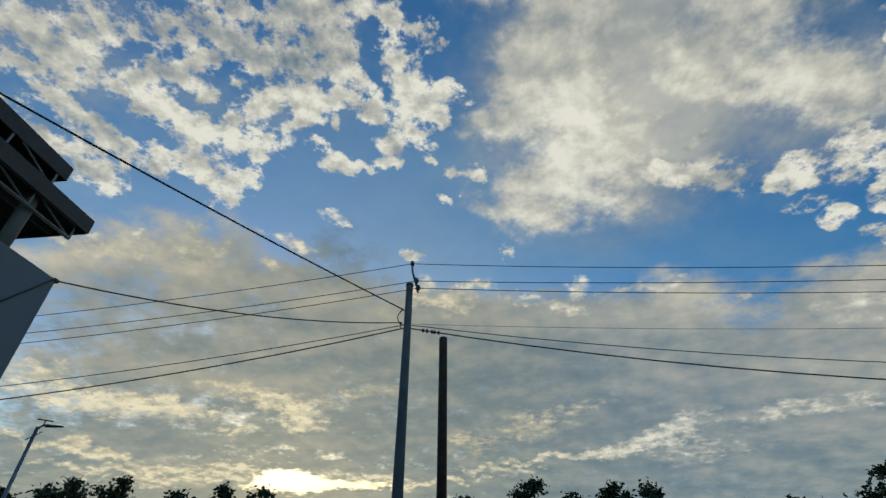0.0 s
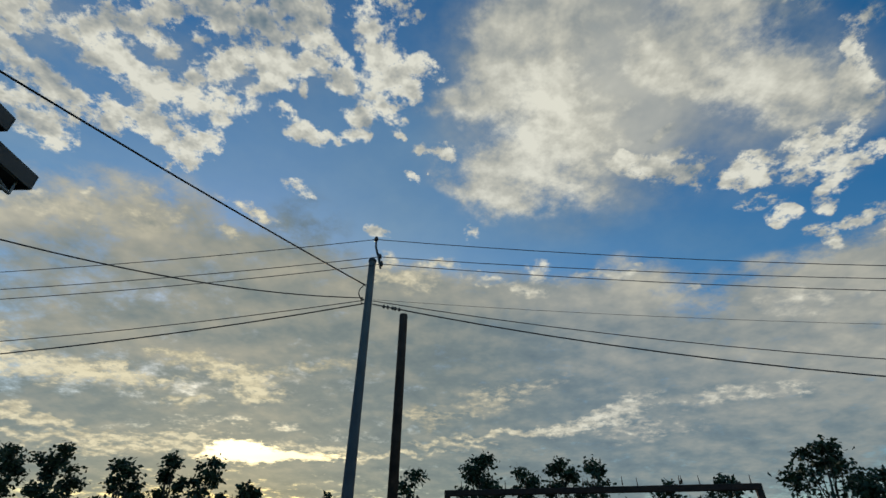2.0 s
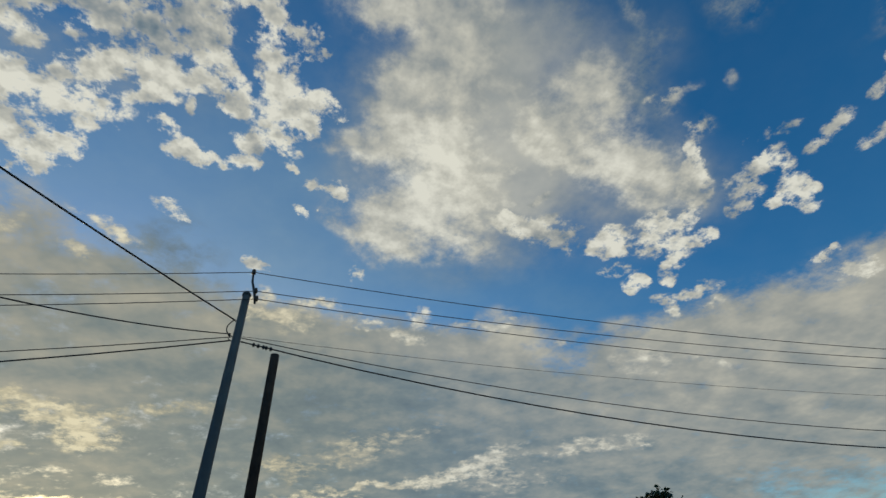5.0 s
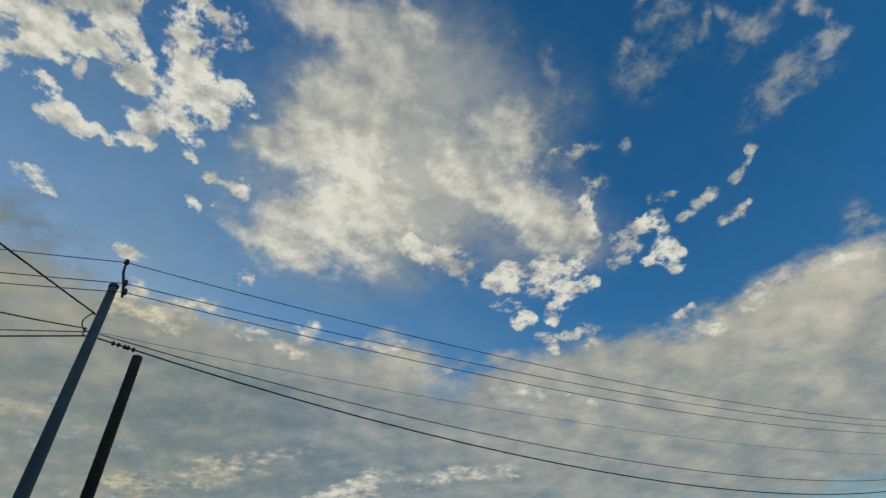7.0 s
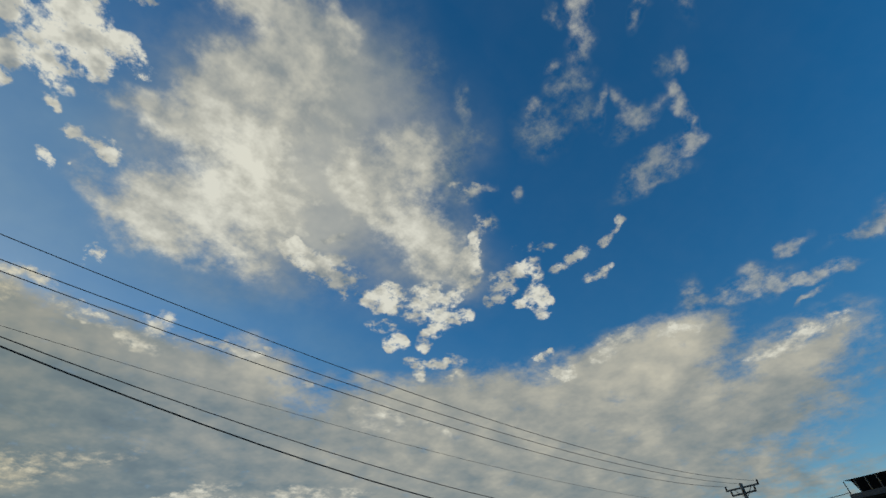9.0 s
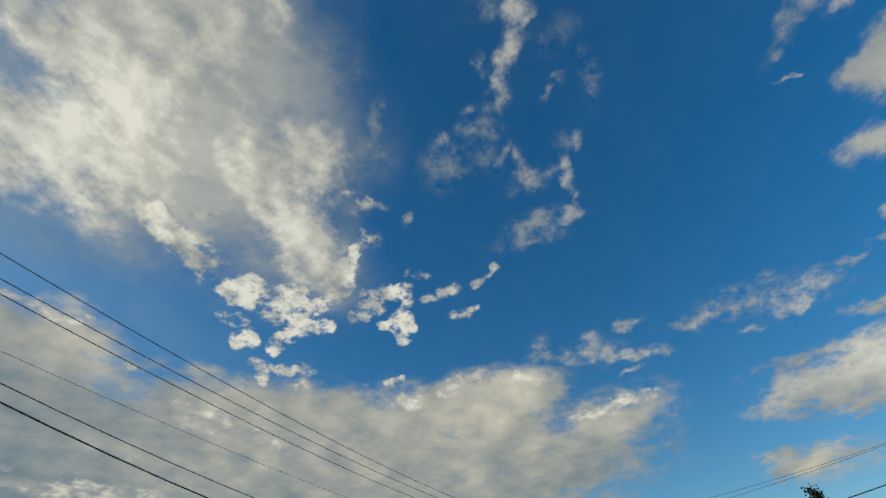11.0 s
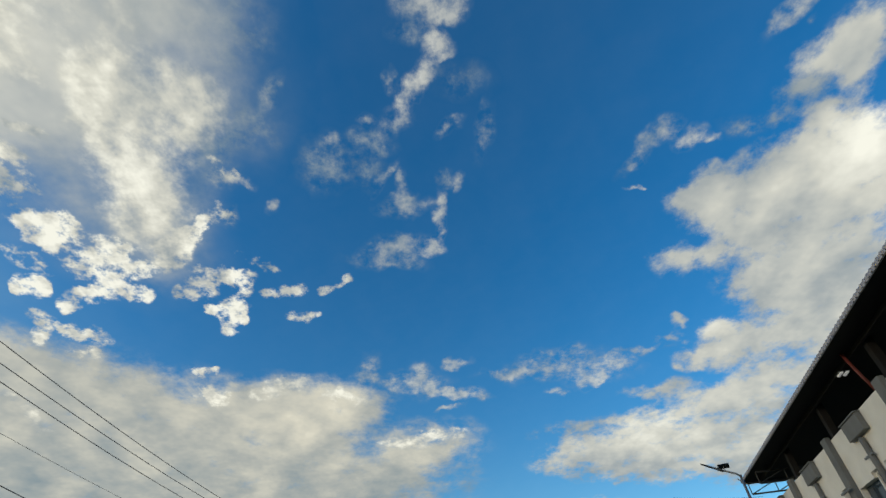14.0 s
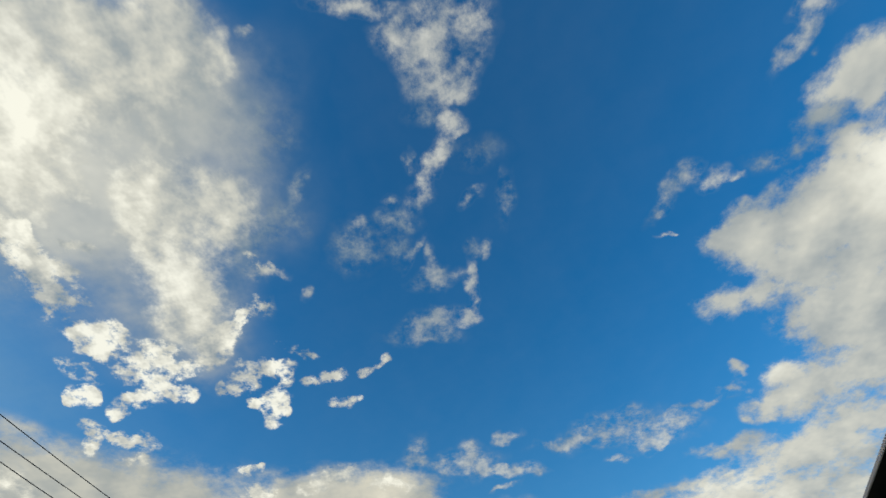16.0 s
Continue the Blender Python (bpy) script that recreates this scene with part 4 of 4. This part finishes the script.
def far_shed(at, turn, sx, sy, z, label):
    ob = thing("open_shed", label, "shed", at, turn, group="distant sheds")
    for x in (0.4, sx - 0.4):
        for y in (-0.4, -sy / 2, -sy + 0.4):
            part("column", box(0.18, 0.18, z, (x, y, z / 2), 0.01), TRIM, ob)
    sheet_roof(ob, sx, sy, (sx / 2, -sy / 2, z + 0.06), 0.12)
    # upper tier: sloping sheets on curved ribs
    up = bmesh.new()
    q = [up.verts.new(p) for p in ((0.3, 0.0, z + 0.95), (0.3, -sy, z + 0.95), (sx / 2, -sy, z + 1.5), (sx / 2, 0.0, z + 1.5), (sx - 0.3, 0.0, z + 0.95), (sx - 0.3, -sy, z + 0.95))]
    for f in (q[0:4], (q[3], q[2], q[5], q[4])):
        up.faces.new(f)
    bmesh.ops.solidify(up, geom=up.faces[:], thickness=0.08)
    part("upper_roof", up, ROOF, ob, "raised dark ridge roof")
    n = int(sy / 0.55)
    for k in range(n + 1):
        y = -sy * k / n
        part("rib", tube([(0.25, y, z + 0.9), (0.55, y, z + 0.35), (0.7, y, z + 0.05)], 0.028, 6), STEEL, ob, "pale steel rib")
    truss(ob, (0.8, -0.05, z + 0.1), (sx - 0.4, -0.05, z + 0.1), 0.5, 6)
    return ob


far_shed((38.8, 1.2, 0), -4, 9, 11, 6.95, "distant open shed with a dark raised roof")
far_shed((34.6, -17.9, 0), -20, 12, 9, 7.6, "distant open hall with a dark truss roof")

# ---- the long hall ----
HU = Vector((0.952, -0.305, 0))
HALL = HU * 2.0 + Vector((-0.305, -0.952, 0)) * 8.0
hall = thing("hall", "long white hall with grey pilasters under a dark canopy", "building", HALL, math.degrees(math.atan2(HU.y, HU.x)))
# local x runs along the wall (0 to 24), y is towards the viewer
L, HWALL = 24.0, 6.8


def wall_with_holes(length, height, thick, holes):
    """One solid wall with rectangular openings (x0, x1, z0, z1) through it."""
    bm = bmesh.new()
    xs = sorted({0.0, length, *(h[0] for h in holes), *(h[1] for h in holes)})
    zs = sorted({0.0, height, *(h[2] for h in holes), *(h[3] for h in holes)})
    v = {}

    def corner(i, y, k):
        if (i, y, k) not in v:
            v[i, y, k] = bm.verts.new((xs[i], y * -thick, zs[k]))
        return v[i, y, k]

    def solid(i, k):
        if not (0 <= i < len(xs) - 1 and 0 <= k < len(zs) - 1):
            return False
        x, z = (xs[i] + xs[i + 1]) / 2, (zs[k] + zs[k + 1]) / 2
        return not any(h[0] < x < h[1] and h[2] < z < h[3] for h in holes)

    for i in range(len(xs) - 1):
        for k in range(len(zs) - 1):
            if not solid(i, k):
                continue
            for y in (0, 1):
                bm.faces.new([corner(i, y, k), corner(i + 1, y, k), corner(i + 1, y, k + 1), corner(i, y, k + 1)])
            for di, dk, a, c in ((-1, 0, (i, k), (i, k + 1)), (1, 0, (i + 1, k), (i + 1, k + 1)), (0, -1, (i, k), (i + 1, k)), (0, 1, (i, k + 1), (i + 1, k + 1))):
                if not solid(i + di, k + dk):
                    bm.faces.new([corner(a[0], 0, a[1]), corner(c[0], 0, c[1]), corner(c[0], 1, c[1]), corner(a[0], 1, a[1])])
    return bm


PIL = [3.4, 7.7, 12.0, 16.4, 20.8]
HEAD = [1.2, 5.5, 9.85, 14.3, 18.7, 23.0]
holes = []
for p in PIL:
    holes += [(p - 1.35, p - 0.25, 3.2, 5.35), (p + 0.25, p + 0.95, 3.2, 5.6)]
for p in HEAD:
    if 2 < p < 22:
        holes += [(p - 0.75, p - 0.2, 3.4, 5.5), (p + 0.2, p + 0.75, 3.4, 5.5)]
part("wall", wall_with_holes(L, HWALL, 0.25, holes), PLASTER, hall, "white plastered wall")
part("wall", box(0.25, 9.5, HWALL, (L - 0.125, -5.0, HWALL / 2), 0.01), PLASTER, hall, "white plastered end wall")
part("wall", box(L, 0.25, HWALL, (L / 2, -9.9, HWALL / 2), 0.01), PLASTER, hall, "white plastered back wall")
part("floor_slab", box(L - 0.6, 9.3, 0.2, (L / 2, -5.0, 3.0)), TRIM, hall, "grey upper floor")
for p in PIL:
    pil = part("pilaster", box(0.4, 0.16, HWALL + 0.1, (p, 0.082, (HWALL + 0.1) / 2), 0.015), TRIM, hall, "dark grey pilaster")
    for z in (5.4, 4.2):
        part("pipe_clip", box(0.75, 0.05, 0.06, (p + 0.1, 0.25, z), 0.01), STEEL, pil)
    # column in the same near-black, which stands in for the shade under the eave
    part("column", box(0.22, 0.22, 1.3, (p, -0.3, HWALL + 0.6), 0.012), SHADED_CANOPY, hall)
GLASS = material("dark_window_glass", (0.03, 0.05, 0.07), 0.08, 0, 0.2, 2, 0, 30)
FRAME = material("white_window_frame", (0.7, 0.71, 0.7), 0.5, 0, 0.06, 3, 0.05, 40)
for p in HEAD:
    head = thing("rainwater_pipe", "grey rainwater hopper with downpipe on the wall", "downpipe", HALL + HU * p, math.degrees(math.atan2(HU.y, HU.x)), group="rainwater pipes")
    part("hopper", box(1.15, 0.16, 0.46, (0, 0.085, 6.5), 0.02), TRIM, head, "grey box hopper")
    part("hopper_rim", box(1.2, 0.19, 0.04, (0, 0.1, 6.752), 0.01), TRIM, head)
    part("downpipe", tube([(0, 0.09, 6.2), (0, 0.09, 5.9), (0, 0.09, 0.0)], 0.08, 12), TRIM, head, smooth=True)
    for z in (5.75, 4.3, 2.6):
        part("pipe_clip", box(0.55, 0.06, 0.05, (0.08, 0.12, z), 0.008), STEEL, head)
for i, (x0, x1, z0, z1) in enumerate(holes):
    wide = x1 - x0
    win = part("window", box(wide - 0.01, 0.02, z1 - z0 - 0.01, ((x0 + x1) / 2, -0.17, (z0 + z1) / 2)), GLASS, hall, "dark glazed window")
    if wide < 0.6:
        for z in (z0 + 0.03, z0 + 0.7, z0 + 1.4, z1 - 0.03):
            part("glazing_bar", box(wide, 0.05, 0.06, ((x0 + x1) / 2, -0.12, z), 0.006), FRAME, win)
        for x in (x0 + 0.03, x1 - 0.03):
            part("glazing_bar", box(0.06, 0.055, z1 - z0 - 0.08, (x, -0.12, (z0 + z1) / 2), 0.006), FRAME, win)
# canopy: the shade under it is put into the near-black sheet and purlins
E_Y = 0.6
can = part("canopy", box(26.0, 11.0, 0.1, (12.0, E_Y - 5.5, 8.06), 0.01), SHADED_CANOPY, hall, "underside of the sheet canopy, its deep shade painted black")
part("fascia", box(26.0, 0.04, 0.12, (12.0, E_Y + 0.022, 8.05), 0.01), FASCIA, can, "pale grey ribbed eave edge")
rib = mesh_of("eave_rib", box(0.07, 0.04, 0.1, (0, 0, 0), 0.012), FASCIA)
for k in range(130):
    ob = new("eave_rib", rib)
    ob.parent = can
    ob.matrix_basis = pose(-0.9 + 0.2 * k, E_Y + 0.055, 8.05)
part("fascia", box(0.05, 11.0, 0.22, (25.03, E_Y - 5.5, 8.06), 0.01), DARK_STEEL, can)
for y in (-0.1, -2.5, -5.0, -7.5):
    part("purlin", box(25.8, 0.08, 0.14, (12.0, y, 7.93), 0.008), SHADED_CANOPY, can)
for x in (24.6, 22.9):
    truss(hall, (x, 0.5, 7.86), (x, -9.6, 7.86), 0.45, 9, DARK_STEEL, 0.035)
for y in (-2.6, -5.2):
    part("column", box(0.2, 0.2, 1.3, (24.5, y, HWALL + 0.6), 0.012), DARK_STEEL, hall)
lightm = material("pale_lamp_cover", (0.75, 0.75, 0.72), 0.4, 0, 0.05, 5, 0, 40)
lightm.node_tree.nodes["Principled BSDF"].inputs["Emission Color"].default_value = (1, 0.98, 0.92, 1)
lightm.node_tree.nodes["Principled BSDF"].inputs["Emission Strength"].default_value = 0.2
for x in (13.7, 5.0):
    fix = thing("canopy_lamp", "pair of small pale lamp covers under the canopy", "lamp", HALL + HU * x + Vector((-0.305, -0.952, 0)) * 0.25, math.degrees(math.atan2(HU.y, HU.x)))
    for k in (0, 1):
        part("lamp_cover", box(0.3, 0.08, 0.05, (0, 0.16 * k, 7.835), 0.012), lightm, fix)
    part("back_plate", box(0.36, 0.34, 0.03, (0, 0.08, 7.86), 0.006), DARK_STEEL, fix)
REDP = material("faded_red_paint", (0.14, 0.025, 0.02), 0.6, 0, 0.4, 4, 0.1, 30)
rod = thing("red_pipe", "faded red pipe rising from the wall to the canopy", "pipe", HALL + HU * 12.6, math.degrees(math.atan2(HU.y, HU.x)))
part("pipe", tube([(0, -0.1, 6.78), (0.05, 0.0, 7.3), (0.1, 0.1, 8.0)], 0.045, 10), REDP, rod, smooth=True)


# ---- trees ----
def tree(at, height, spread, clumps, leaves, label, low=0.35, leaf=0.2, name="tree"):
    """A tapered trunk, limbs that end in clumps, and small leaves round each clump."""
    rng = random.Random(int(at[0] * 131 + at[1] * 17))
    ob = thing(name, label, name, (at[0], at[1], 0), rng.uniform(0, 360), group=name + "s behind the fence line")
    wood = bmesh.new()
    trunk = [Vector((0, 0, -0.1))]
    for k in range(1, 6):
        trunk.append(Vector((rng.uniform(-0.12, 0.12) * k * 0.5, rng.uniform(-0.12, 0.12) * k * 0.5, height * 0.8 * k / 5)))
    tube(trunk, [0.035 * height * (1 - 0.15 * k) * 0.6 for k in range(6)], 8, wood)
    verts, faces = [], []
    for c in range(clumps):
        z = height * (low + (1 - low) * (c + rng.random()) / clumps) - 0.15
        f = (z / height - low) / (1 - low)
        width = spread * (0.55 + 0.45 * math.sin(math.pi * min(1, f * 1.05))) * (1 - 0.45 * f)
        a, r = rng.uniform(0, math.tau), width * math.sqrt(rng.uniform(0.05, 1))
        centre = Vector((r * math.cos(a), r * math.sin(a), z))
        root = trunk[min(5, max(1, int(5 * max(0.15, f * 0.8))))]
        mid = root.lerp(centre, 0.5) + Vector((rng.uniform(-0.1, 0.1), rng.uniform(-0.1, 0.1), rng.uniform(-0.05, 0.15)))
        tube([root, mid, centre], [0.035, 0.02, 0.008], 5, wood)
        size = rng.uniform(0.22, 0.5) * (spread / 1.8) ** 0.5
        for _ in range(int(leaves * rng.uniform(0.6, 1.3))):
            p = centre + Vector((rng.gauss(0, size * 0.5), rng.gauss(0, size * 0.5), rng.gauss(0, size * 0.34)))
            d = Vector((rng.gauss(0, 1), rng.gauss(0, 1), rng.gauss(-0.2, 0.7))).normalized()
            s = d.cross(Vector((rng.gauss(0, 1), rng.gauss(0, 1), rng.gauss(0, 1)))).normalized()
            n = d.cross(s)
            q, w = leaf * rng.uniform(0.6, 1.3), leaf * rng.uniform(0.22, 0.36)
            i = len(verts)
            verts += [p, p + d * q * 0.5 + s * w + n * q * 0.1, p + d * q, p + d * q * 0.5 - s * w + n * q * 0.1]
            faces += [(i, i + 1, i + 2), (i, i + 2, i + 3)]
    part("trunk", wood, BARK, ob, smooth=True)
    me = bpy.data.meshes.new("crown")
    me.from_pydata(verts, [], faces)
    me.materials.append(LEAF)
    crown = new("crown", me)
    crown.parent = ob
    return ob


def polar(az, d):
    return d * math.sin(radians(az)), d * math.cos(radians(az))


tree(polar(41.5, 22), 5.5, 2.1, 40, 95, "open-crowned tree with dark green leaves", 0.25)
tree(polar(45.5, 23), 4.7, 1.6, 26, 95, "dark leafy tree with an uneven crown", 0.25)
tree(polar(32.8, 23), 4.75, 1.5, 30, 75, "thin sparse tree with small leaf clumps", 0.3)
tree(polar(28.5, 23), 4.6, 1.2, 22, 75, "thin sparse tree with small leaf clumps", 0.3)
tree(polar(9.6, 24), 6.0, 1.5, 34, 150, "dense dark green tree with a rounded crown", 0.25)
tree(polar(14.3, 25), 5.6, 1.2, 22, 110, "dark leafy tree with an uneven crown", 0.25)
tree(polar(18.0, 25), 5.95, 1.3, 28, 130, "dense dark green tree with upright shoots", 0.25)
tree(polar(21.5, 25), 5.9, 1.2, 24, 110, "dark leafy tree with upright shoots", 0.25)
tree(polar(2.2, 20), 4.75, 0.75, 16, 90, "narrow young tree with dark leaves", 0.3)
tree(polar(-1.2, 21), 3.6, 0.8, 14, 80, "low leafy shrub behind the poles", 0.1, 0.14, "shrub")
tree(polar(-6.8, 21), 4.05, 0.6, 10, 60, "small young tree with few leaves", 0.3)
tree(polar(-14.6, 22), 4.25, 0.9, 22, 130, "small round-headed dense tree", 0.3)
tree(polar(-18.4, 23), 5.2, 1.15, 24, 100, "leafy tree with loose upright clumps", 0.25)
tree(polar(-21.6, 23), 5.3, 0.95, 22, 110, "leafy tree with loose upright clumps", 0.25)
tree(polar(-25.5, 23), 4.85, 1.1, 24, 100, "leafy tree with small ragged clumps", 0.25)
tree(polar(-31.0, 24), 5.25, 1.5, 26, 120, "wide tree with layered flat branches", 0.25)
tree(polar(-35.5, 24), 5.0, 1.7, 36, 150, "dense dark wide tree", 0.2)
tree(polar(-39.5, 24), 4.6, 1.4, 30, 130, "dense dark wide tree", 0.2)
for az in range(-44, 50, 6):
    tree(polar(az + random.uniform(-1.5, 1.5), 26 + random.uniform(-1, 1.5)), random.uniform(2.8, 3.7), 1.5, 16, 100, "low leafy shrub in the undergrowth", 0.1, 0.15, "shrub")
tree(polar(105.5, 44), 9.9, 1.7, 26, 120, "distant dark tree top", 0.3, 0.2)
